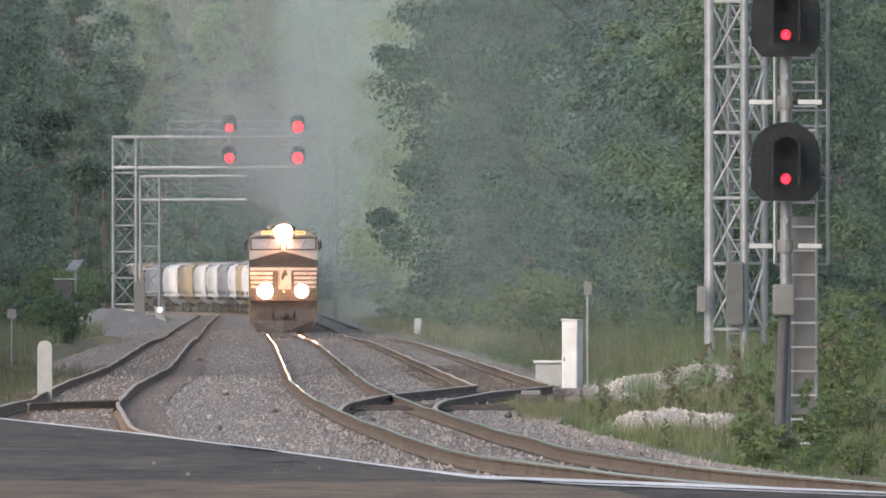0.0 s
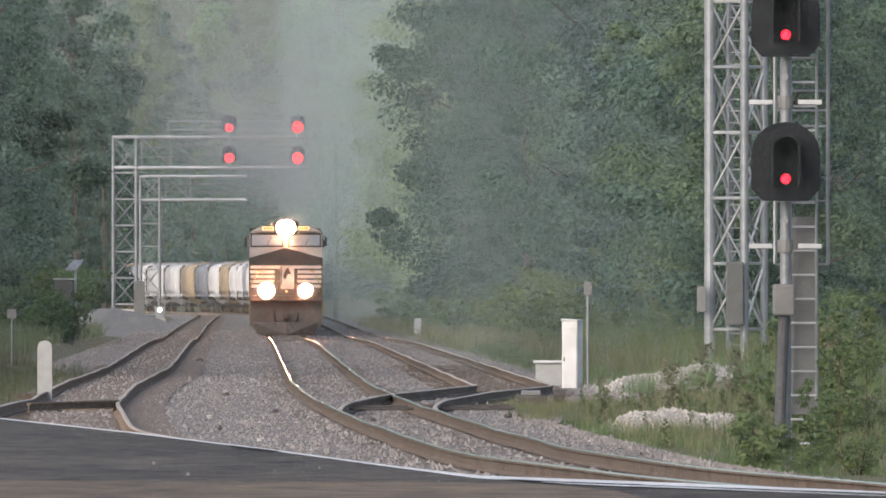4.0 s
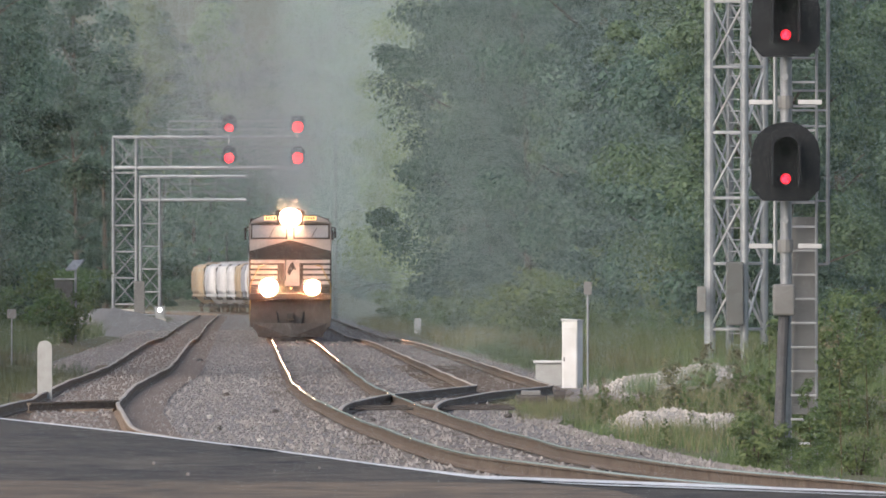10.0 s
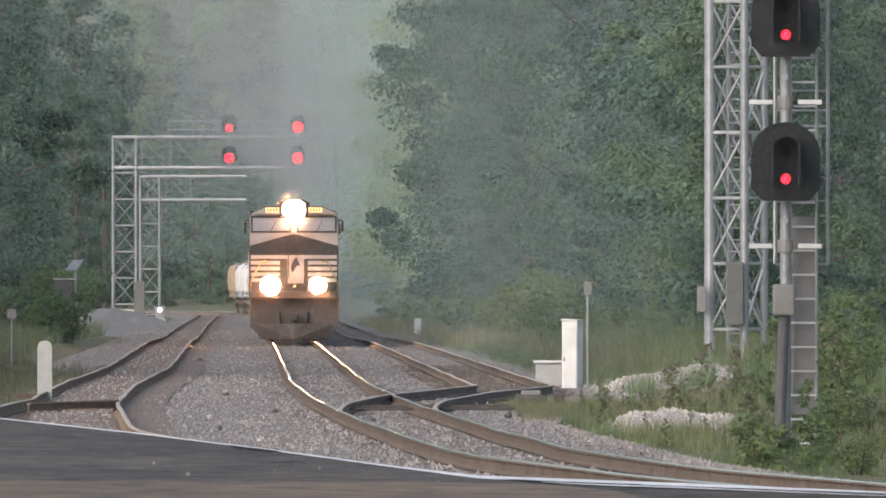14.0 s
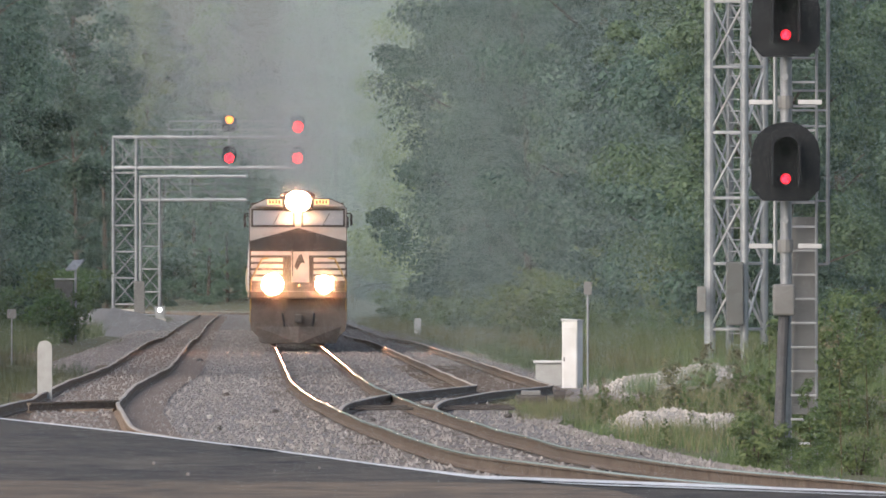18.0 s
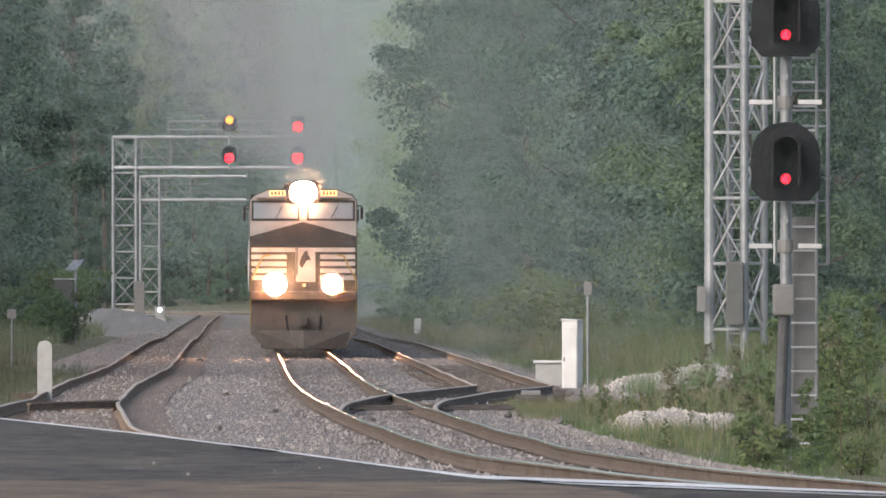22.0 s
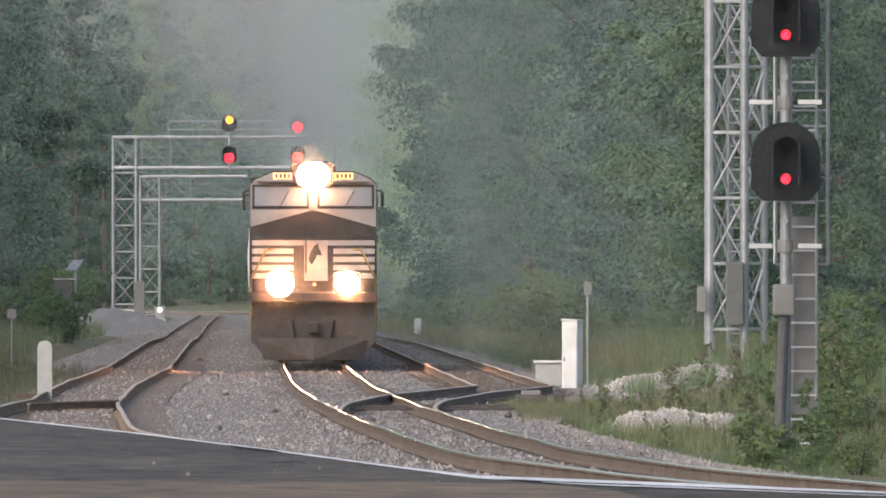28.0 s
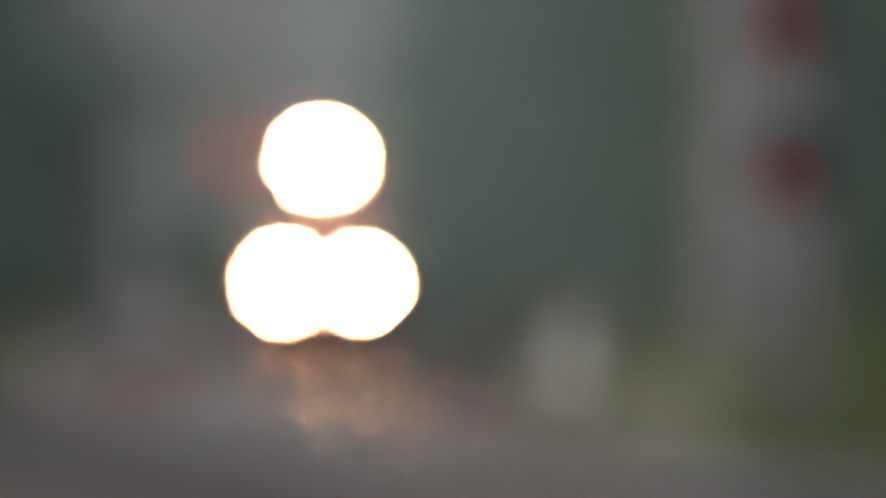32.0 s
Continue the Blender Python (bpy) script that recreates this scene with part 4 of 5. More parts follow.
def build_near_signals():
    # lattice tower with its ladder
    y = 410
    t = thing("lattice_tower", "tall galvanised lattice signal tower on a concrete footing", "tower")
    g = ground_z(6.2, y)
    # square on plan but turned, so that two faces show
    feet = [(5.7, y + 0.35), (6.43, y - 0.25), (6.86, y + 0.28), (6.13, y + 0.88)]
    for k, (fx, fy) in enumerate(feet):
        part("leg", bar(B(), (fx, fy, g), (fx, fy, 9.6), 0.12 if k == 0 else 0.085, 12), M_GALV, t)
    for k in range(4):
        (ax, ay), (bx, by) = feet[k], feet[(k + 1) % 4]
        z = g + 0.84
        while z < 8.6:
            part("strut", bar(B(), (ax, ay, z), (bx, by, z), 0.034, 5), M_GALVLIT, t)
            part("brace", bar(B(), (ax, ay, z), (bx, by, z + 1.4), 0.032, 5), M_GALVLIT, t)
            part("brace", bar(B(), (bx, by, z), (ax, ay, z + 1.4), 0.026, 5), M_GALV, t)
            z += 1.4
    part("plinth", box(B(), (6.28, y + 0.3, g + 0.05), (1.9, 2.0, 0.34), bevel=0.04), M_CONC, t)
    for x in (6.1, 6.37):
        part("ladder_rail", bar(B(), (x, y + 0.4, g + 0.3), (x, y + 0.4, 9.6), 0.025, 6), M_GALV, t)
    for i in range(36):
        z = g + 0.5 + i * 0.25
        part("rung", bar(B(), (6.1, y + 0.4, z), (6.37, y + 0.4, z), 0.014, 5), M_GALVLIT, t)
    part("equipment_case", box(B(), (6.22, y - 0.45, 1.78), (0.38, 0.3, 1.36), bevel=0.03), M_DARKBOX, t)
    part("equipment_case", box(B(), (5.52, y - 0.05, 1.66), (0.2, 0.25, 0.55), bevel=0.02), M_GREYBOX, t)
    # mast with two heads
    y, x = 243, 4.33
    g = -0.42
    t = thing("signal_mast", "steel signal mast with ladder and two black hooded heads showing red", "signal")
    part("mast", bar(B(), (x, y, g - 0.1), (x, y, 6.3), 0.068, 14), M_GALV, t)
    for z in (2.33, 4.15):
        for s in (-1, 1):
            part("bracket", box(B(), (x + s * 0.31, y - 0.05, z + 0.1), (0.3, 0.12, 0.06), bevel=0.008), M_PALE, t)
        part("clamp", bar(B(), (x, y, z + 0.02), (x, y, z + 0.18), 0.1, 12), M_GREYBOX, t)
        part("pivot", bar(B(), (x, y - 0.2, z + 0.42), (x, y, z + 0.42), 0.04, 12), M_GALV, t)
    signal_head(t, (x, y - 0.3, 3.0), 0.066)
    signal_head(t, (x, y - 0.3, 4.82), 0.066)
    part("junction_box", box(B(), (x - 0.02, y - 0.1, 1.75), (0.28, 0.24, 0.4), bevel=0.03), M_GREYBOX, t)
    bm = B()
    bar(bm, (x - 0.02, y - 0.1, 1.56), (x - 0.1, y - 0.15, g), 0.07, 10)
    part("conduit", bm, M_RUST, t, "dark cable conduit leaning at the mast")
    for lx in (x + 0.07, x + 0.4):
        part("ladder_rail", bar(B(), (lx, y + 0.35, g), (lx, y + 0.2, 6.3), 0.022, 6), M_GALV, t)
    for i in range(21):
        z = g + 0.35 + i * 0.305
        part("rung", bar(B(), (x + 0.07, y + 0.3, z), (x + 0.4, y + 0.3, z), 0.016, 5), M_PALE, t)
    for lx in (x - 0.12, x + 0.55):
        part("guard_rail", bar(B(), (lx, y + 0.5, 2.2), (lx, y + 0.5, 6.3), 0.028, 6), M_GALV, t)
    for z in (2.2, 3.0, 3.95, 4.15, 4.4):
        part("guard_bar", bar(B(), (x - 0.12, y + 0.5, z), (x + 0.55, y + 0.5, z), 0.016, 5), M_GALV, t)
    part("climb_guard", box(B(), (x + 0.235, y + 0.42, 1.55), (0.33, 0.03, 2.5)), M_GREYBOX, t, "grey sheet steel climbing guard behind the ladder")
    part("plinth", box(B(), (x, y, g - 0.05), (0.6, 0.6, 0.4), bevel=0.04), M_GREYBOX, t)


# ---- small lineside things ----
def build_lineside():
    y, x = 404, 2.72
    g = -0.3
    t = thing("relay_case", "narrow white metal relay case standing beside the siding", "relay case")
    turn = Matrix.Rotation(radians(-24), 4, "Z")
    c = Vector((x, y, 0))
    part("case", box(B(), (x, y, g + 0.74), (0.36, 0.3, 1.52), rot=turn, bevel=0.02), M_WHITE, t)
    part("door", box(B(), c + turn @ Vector((0.02, -0.157, g + 0.7)), (0.29, 0.02, 1.32), rot=turn, bevel=0.006), M_WHITE, t)
    part("cap", box(B(), (x, y, g + 1.52), (0.39, 0.35, 0.04), rot=turn @ Matrix.Rotation(radians(4), 4, "Y"), bevel=0.01), M_WHITE, t)
    part("hasp", box(B(), c + turn @ Vector((-0.11, -0.175, g + 0.7)), (0.03, 0.02, 0.09), rot=turn), M_GREYBOX, t)
    t = thing("battery_box", "low pale concrete battery box with a flat lid", "box")
    part("body", box(B(), (2.28, 413, g + 0.27), (0.58, 0.8, 0.64), bevel=0.02), M_POST, t)
    part("lid", box(B(), (2.28, 413, g + 0.615), (0.68, 0.9, 0.06), bevel=0.015), M_WHITE, t)
    y, x = 355, -7.36
    t = thing("marker_post", "white round topped concrete marker post", "post")
    bm = B()
    prism(bm, [(x + a, -0.45 + b) for a, b in [(-0.135, 0), (0.135, 0)] + [(0.135 * math.cos(math.pi * i / 10), 1.25 + 0.13 * math.sin(math.pi * i / 10)) for i in range(11)]], y, y + 0.16)
    part("post", bm, M_POST, t)
    t = thing("cable_trough", "dark weathered concrete block beside the marker post", "block")
    part("block", box(B(), (x - 0.42, y + 1, -0.26), (0.5, 0.8, 0.42), bevel=0.03), M_TIE, t)
    for (px, py, h, w) in ((2.96, 393, 2.35, 0.1), (-11.9, 530, 1.55, 0.16)):
        g = ground_z(px, py)
        t = thing("sign_post", "thin grey steel post with a small blank plate", "post", "plate posts")
        part("post", bar(B(), (px, py, g - 0.1), (px, py, g + h), 0.025, 6), M_GALV, t)
        part("plate", box(B(), (px, py - 0.03, g + h - 0.12), (w * 1.6, 0.01, 0.26)), M_GREYBOX, t)
    # far white post beside the siding
    t = thing("marker_post", "small white post at the edge of the siding", "post")
    part("post", box(B(), (-1.1, 840, ground_z(-1.1, 840) + 0.5), (0.3, 0.2, 1.1), bevel=0.02), M_WHITE, t)
    t = thing("steel_pole", "tall plain grey steel pole beside the siding", "pole")
    part("shaft", bar(B(), (-8.1, 1450, ground_z(-8.1, 1450) - 0.2), (-8.1, 1450, 13.6), 0.17, 12, 0.13), M_DARKBOX, t)
    part("cap", bar(B(), (-8.1, 1450, 13.6), (-8.1, 1450, 13.8), 0.16, 12, 0.06), M_GALV, t)
    # hut with a tilted solar panel in the left verge
    y, x = 760, -15.0
    g = ground_z(x, y)
    t = thing("equipment_hut", "grey equipment cabinet with a tilted solar panel on a pole", "cabinet")
    part("cabinet", box(B(), (x, y, 0.95), (0.72, 0.8, 2.5), bevel=0.03), M_DARKBOX, t)
    part("roof", box(B(), (x, y, 2.25), (0.84, 0.9, 0.07), bevel=0.03), M_POST, t)
    part("pole", bar(B(), (x + 0.45, y + 0.7, g), (x + 0.45, y + 0.7, 2.75), 0.05, 8), M_GALV, t)
    bm = B()
    q = [(x + 0.05, y + 0.5, 2.58), (x + 0.47, y + 0.5, 2.58), (x + 0.8, y + 1.0, 2.98), (x + 0.38, y + 1.0, 2.98)]
    lo = [bm.verts.new(v) for v in q]
    hi = [bm.verts.new((a - 0.01, b - 0.03, c + 0.04)) for a, b, c in q]
    bm.faces.new(lo[::-1])
    bm.faces.new(hi)
    for i in range(4):
        bm.faces.new((lo[i], lo[(i + 1) % 4], hi[(i + 1) % 4], hi[i]))
    bmesh.ops.recalc_face_normals(bm, faces=bm.faces[:])
    part("solar_panel", bm, M_GALV, t)
    # dwarf signal with a white lamp
    y, x = 1120, -16.5
    g = 0.12
    t = thing("dwarf_signal", "low dwarf signal with a bright white lamp beside the line", "signal")
    part("case", box(B(), (x, y, g + 0.35), (0.6, 0.4, 0.75), bevel=0.05), M_POST, t)
    part("lens", bar(B(), (x, y - 0.2, g + 0.5), (x, y - 0.24, g + 0.5), 0.12, 18), M_LUNAR, t, "lit white lens")
    # point machine at the turnout
    t = thing("point_machine", "dark steel point machine beside the turnout", "machine")
    part("case", box(B(), (1.55, 338, -0.1), (0.55, 0.9, 0.24), bevel=0.04), M_GRIME, t)
    part("lid", box(B(), (1.55, 338, 0.05), (0.36, 0.7, 0.1), bevel=0.03), M_GREYBOX, t)
    part("motor", bar(B(), (1.95, 338, -0.02), (2.15, 338, -0.02), 0.12, 10), M_GRIME, t)
    for dy in (-0.6, 0.7):
        part("long_sleeper", box(B(), (0.9, 338 + dy, -0.21), (3.2, 0.24, 0.12)), M_TIE, t)
    for i in range(2):
        part("stretcher_bar", bar(B(), (-1.7, 318 + i * 6, -0.1), (1.2, 318 + i * 6, -0.1), 0.025, 6), M_GRIME, t)
    # guard rail laid across the left track at the end of the crossing
    t = thing("end_beam", "rusty steel end beam laid between the rails at the crossing", "beam")
    bm = B()
    a, b = Vector((-6.86, 318, 0.0)), Vector((-5.44, 321, 0.035))
    pts = [(o, h) for o, h in RAIL]
    q = (b - a).to_track_quat("Y", "Z").to_matrix()
    va = [bm.verts.new(a + q @ Vector((o, 0, h))) for o, h in pts]
    vb = [bm.verts.new(b + q @ Vector((o, 0, h))) for o, h in pts]
    for i in range(len(pts)):
        j = (i + 1) % len(pts)
        bm.faces.new((va[i], vb[i], vb[j], va[j]))
    bm.faces.new(va[::-1])
    bm.faces.new(vb)
    part("beam", bm, M_RAILSIDE, t)
    part("packing", box(B(), (-6.13, 320.5, -0.16), (1.3, 3, 0.1)), M_DIRT, t)


# ---- train ----
def loco_truck(parent, yc):
    bm = B()
    for s in (-1, 1):
        prism_pts = [(-1.9, 0.45), (1.9, 0.45), (1.9, 0.75), (0.5, 0.95), (-0.5, 0.95), (-1.9, 0.75)]
        vs = [[bm.verts.new((s * x, yc + a, b)) for a, b in prism_pts] for x in (0.95, 1.12)]
        bm.faces.new(vs[0])
        bm.faces.new(vs[1][::-1])
        for i in range(6):
            bm.faces.new((vs[0][i], vs[1][i], vs[1][(i + 1) % 6], vs[0][(i + 1) % 6]))
    box(bm, (0, yc, 0.7), (1.9, 3.2, 0.3))
    bmesh.ops.recalc_face_normals(bm, faces=bm.faces[:])
    tr = part("truck", bm, M_GRIME, parent)
    for a in (-1.35, 0, 1.35):
        for s in (-1, 1):
            bm = B()
            bar(bm, (s * 0.7, yc + a, 0.53), (s * 0.84, yc + a, 0.53), 0.52, 20)
            bar(bm, (s * 0.68, yc + a, 0.53), (s * 0.7, yc + a, 0.53), 0.55, 20)
            part("wheel", bm, M_RAILSIDE, tr)


def hood_ring(x, y, z, r, deep, n=28):
    """A short open tube added to keep a lamp's light off the parts above, below and beside it; it runs forward from y.
    """
    bm = B()
    rings = [[bm.verts.new((x + q * math.cos(2 * math.pi * i / n), yy, z + q * math.sin(2 * math.pi * i / n))) for i in range(n)] for q, yy in ((r, y), (r, y - deep), (r + 0.015, y - deep), (r + 0.015, y))]
    for k in range(4):
        for i in range(n):
            j = (i + 1) % n
            bm.faces.new((rings[k][i], rings[k][j], rings[(k + 1) % 4][j], rings[(k + 1) % 4][i]))
    bmesh.ops.recalc_face_normals(bm, faces=bm.faces[:])
    return bm


def build_locomotive(lead):
    F = -11.2
    t = thing("locomotive", "black and white diesel locomotive with blazing headlights" if lead else "black trailing diesel locomotive behind the leader", "locomotive", "train")
    part("frame", box(B(), (0, 0, 1.38), (3.0, 21.6, 0.38), bevel=0.03), M_GRIME, t)
    # pilot and plough
    bm = B()
    prism(bm, [(-1.5, 1.15), (-1.5, 0.55), (-1.08, 0.08), (1.08, 0.08), (1.5, 0.55), (1.5, 1.15)], F - 0.1, F + 0.16)
    pilot = part("pilot", bm, M_GRIME, t)
    bm = B()
    for s in (-1, 1):
        vs = [bm.verts.new(p) for p in ((0, F - 0.75, 0.1), (s * 1.2, F - 0.1, 0.1), (s * 1.35, F - 0.1, 0.62), (0, F - 0.5, 0.62))]
        bm.faces.new(vs)
    part("plough", bm, M_GRIME, pilot)
    part("anticlimber", box(B(), (0, F - 0.02, 1.62), (3.06, 0.5, 0.24), bevel=0.03), M_GRIME, t)
    part("end_plate", box(B(), (0, F + 0.1, 1.32), (3.06, 0.12, 0.5), bevel=0.02), M_GRIME, t)
    part("coupler", box(B(), (0, F - 0.28, 0.88), (0.26, 0.6, 0.28), bevel=0.05), M_GRIME, t)
    part("coupler", box(B(), (0, 11.1, 0.88), (0.3, 0.9, 0.32), bevel=0.05), M_GRIME, t)
    for s in (-1, 1):
        bm = B()
        for i in range(3):
            box(bm, (s * 1.28, F + 0.2 + i * 0.14, 0.5 + i * 0.33), (0.45, 0.22, 0.03))
        part("step", bm, M_GRIME, t)
        part("air_hose", bar(B(), (s * 0.5, F - 0.1, 1.05), (s * 0.42, F - 0.3, 0.5), 0.03, 6), M_BLACK, t)
    # nose
    bm = B()
    prism(bm, [(-1.46, 1.72), (1.46, 1.72), (1.5, 2.0), (1.5, 3.0), (1.42, 3.06), (-1.42, 3.06), (-1.5, 3.0), (-1.5, 2.0)], F + 1.0, F + 2.6)
    nose = part("nose", bm, M_LOCOBLACK, t)
    nf = F + 1.0
    for i in range(5):
        z = 2.93 - i * 0.2
        w = 1.0 if i else 1.25
        for s in (-1, 1):
            part("stripe", box(B(), (s * (1.48 - w / 2), nf - 0.004, z), (w, 0.012, 0.125)), M_LOCOWHITE, nose, "white painted stripe")
    part("front_door", box(B(), (0.06, nf - 0.012, 2.5), (0.56, 0.03, 0.98), bevel=0.01), M_LOCOWHITE, nose, "white nose door")
    bm = B()
    prism(bm, [(-0.06, 2.72), (0.02, 2.86), (0.1, 2.92), (0.14, 2.8), (0.22, 2.62), (0.1, 2.64), (0.02, 2.5), (-0.04, 2.4), (-0.12, 2.52)], nf - 0.034, nf - 0.028)
    part("emblem", bm, M_LOCOBLACK, nose, "black painted emblem shape")
    for x in (-0.28, 0.4):
        part("door_post", box(B(), (x, nf - 0.03, 2.4), (0.06, 0.05, 0.8)), M_LOCOBLACK, nose)
    part("grab_iron", bar(B(), (-0.18, nf - 0.07, 2.2), (-0.18, nf - 0.07, 3.1), 0.02, 6), M_LOCOBLACK, nose)
    # cab: profile with a roof of sloping shoulders
    prof = [(-1.54, 1.6), (1.54, 1.6), (1.54, 4.36), (1.42, 4.5), (1.0, 4.68), (-1.0, 4.68), (-1.42, 4.5), (-1.54, 4.36)]
    cab = part("cab", prism(B(), prof, F + 2.6, F + 6.0), M_LOCOBLACK, t)
    cf = F + 2.6
    part("cab_face", prism(B(), [(-1.52, 3.32), (0, 3.74), (1.52, 3.32), (1.52, 4.34), (1.41, 4.47), (1.0, 4.65), (-1.0, 4.65), (-1.41, 4.47), (-1.52, 4.34)], cf - 0.012, cf - 0.002), M_LOCOWHITE, cab, "white painted cab front")
    for x0, x1 in ((-1.42, -0.16), (0.16, 1.42)):
        part("window_frame", box(B(), ((x0 + x1) / 2, cf - 0.02, 4.06), (x1 - x0 + 0.12, 0.03, 0.58), bevel=0.01), M_LOCOBLACK, cab)
        part("windshield", box(B(), ((x0 + x1) / 2, cf - 0.04, 4.06), (x1 - x0, 0.02, 0.46), bevel=0.008), M_SKYGLASS, cab, "windshield with the pale sky's reflection put into its colour")
        part("wiper", bar(B(), ((x0 + x1) / 2, cf - 0.065, 3.83), ((x0 + x1) / 2 + 0.2, cf - 0.065, 4.2), 0.012, 5), M_LOCOBLACK, cab)
    part("roof_visor", box(B(), (0, cf - 0.1, 4.44), (2.7, 0.25, 0.05), bevel=0.01), M_LOCOWHITE, cab)
    # lamps; the lens discs are oversized to draw the glare as well
    part("headlight_housing", box(B(), (0, cf - 0.12, 4.58), (0.98, 0.3, 0.62), bevel=0.1), M_LOCOBLACK, cab)
    for s in (-1, 1):
        if lead:
            bar_b = B()
            bar(bar_b, (s * 0.08, cf - 0.268, 4.58), (s * 0.08, cf - 0.276, 4.58), 0.31, 24)
            part("headlight", bar_b, M_HEAD, cab, "lit sealed beam headlight")
        nb = part("number_board", box(B(), (s * 0.74, cf - 0.1, 4.56), (0.46, 0.12, 0.16), bevel=0.01), M_NUMBER if lead else M_LOCOWHITE, cab, "back-lit number board" if lead else "")
        for i in range(4):
            part("bar", box(B(), (s * 0.74 - 0.15 + i * 0.1, cf - 0.164, 4.56), (0.05, 0.006, 0.1)), M_LOCOBLACK, nb)
        part("ditch_light_case", box(B(), (s * 0.81, F - 0.1, 1.95), (0.64, 0.4, 0.56), bevel=0.1), M_LOCOBLACK, t)
        part("ditch_light_bracket", box(B(), (s * 0.81, F - 0.1, 1.72), (0.2, 0.3, 0.1), bevel=0.01), M_LOCOBLACK, t)
        if lead:
            b2 = B()
            bar(b2, (s * 0.81, F - 0.298, 1.95), (s * 0.81, F - 0.306, 1.95), 0.325 if s < 0 else 0.28, 24)
            lamp = part("ditch_light", b2, M_DITCH, t, "lit ditch light")
            # added ring that stops the lamp from lighting the plough
            part("lamp_rim", hood_ring(s * 0.81, F - 0.25, 1.95, 0.335 if s < 0 else 0.29, 0.16), M_LOCOBLACK, lamp)
        part("mirror", box(B(), (s * 1.68, cf + 0.5, 4.0), (0.08, 0.06, 0.36), bevel=0.01), M_LOCOBLACK, cab)
        part("mirror_arm", bar(B(), (s * 1.5, cf + 0.5, 4.2), (s * 1.68, cf + 0.5, 4.2), 0.02, 5), M_LOCOBLACK, cab)
        for k in range(2):
            part("side_window", box(B(), (s * 1.545, cf + 1.0 + k * 1.1, 3.95), (0.02, 0.9, 0.6), bevel=0.005), M_SKYGLASS, cab)
        # handrails
        hr = B()
        pts = [(s * 1.5, F + 0.05, 0.75), (s * 1.5, F + 0.05, 2.05), (s * 1.15, F + 0.15, 2.75), (s * 0.95, F + 0.15, 2.78)]
        for a, b in zip(pts, pts[1:]):
            bar(hr, a, b, 0.026, 7)
        part("handrail", hr, M_YELLOW, t, "yellow painted handrail")
        bm = B()
        bar(bm, (s * 1.45, F + 6.2, 2.55), (s * 1.45, 10.6, 2.55), 0.02, 6)
        for i in range(8):
            bar(bm, (s * 1.45, F + 6.4 + i * 2.1, 1.6), (s * 1.45, F + 6.4 + i * 2.1, 2.55), 0.018, 5)
        part("side_handrail", bm, M_LOCOWHITE, t)
    part("marker_lamp", bar(B(), (0.02, F - 0.28, 1.92), (0.02, F - 0.3, 1.92), 0.04, 10), M_NUMBER if lead else M_GLASSDARK, t)
    part("horn", bar(B(), (0.3, F + 4.2, 4.68), (0.3, F + 3.7, 4.85), 0.05, 8, 0.1), M_LOCOBLACK, cab)
    part("air_conditioner", box(B(), (0, F + 4.6, 4.76), (1.1, 1.2, 0.18), bevel=0.05), M_LOCOBLACK, cab)
    # long hood, radiator, tank
    part("hood", box(B(), (0, F + 12.6, 3.05), (1.9, 13.2, 2.95), bevel=0.12), M_LOCOBLACK, t)
    bm = B()
    prism(bm, [(-0.95, 3.5), (0.95, 3.5), (1.5, 4.1), (1.5, 4.6), (-1.5, 4.6), (-1.5, 4.1)], F + 16.6, F + 20.6)
    part("radiator", bm, M_LOCOBLACK, t)
    part("exhaust_stack", box(B(), (0, F + 11.0, 4.62), (0.7, 1.0, 0.24), bevel=0.04), M_GRIME, t)
    for i in range(8):
        for s in (-1, 1):
            part("hood_door", box(B(), (s * 0.955, F + 7.2 + i * 1.4, 2.7), (0.02, 1.2, 1.6), bevel=0.006), M_LOCOBLACK, t)
    part("fuel_tank", box(B(), (0, 0.2, 0.78), (2.7, 5.6, 0.85), bevel=0.15), M_GRIME, t)
    loco_truck(t, -6.6)
    loco_truck(t, 6.8)
    return t


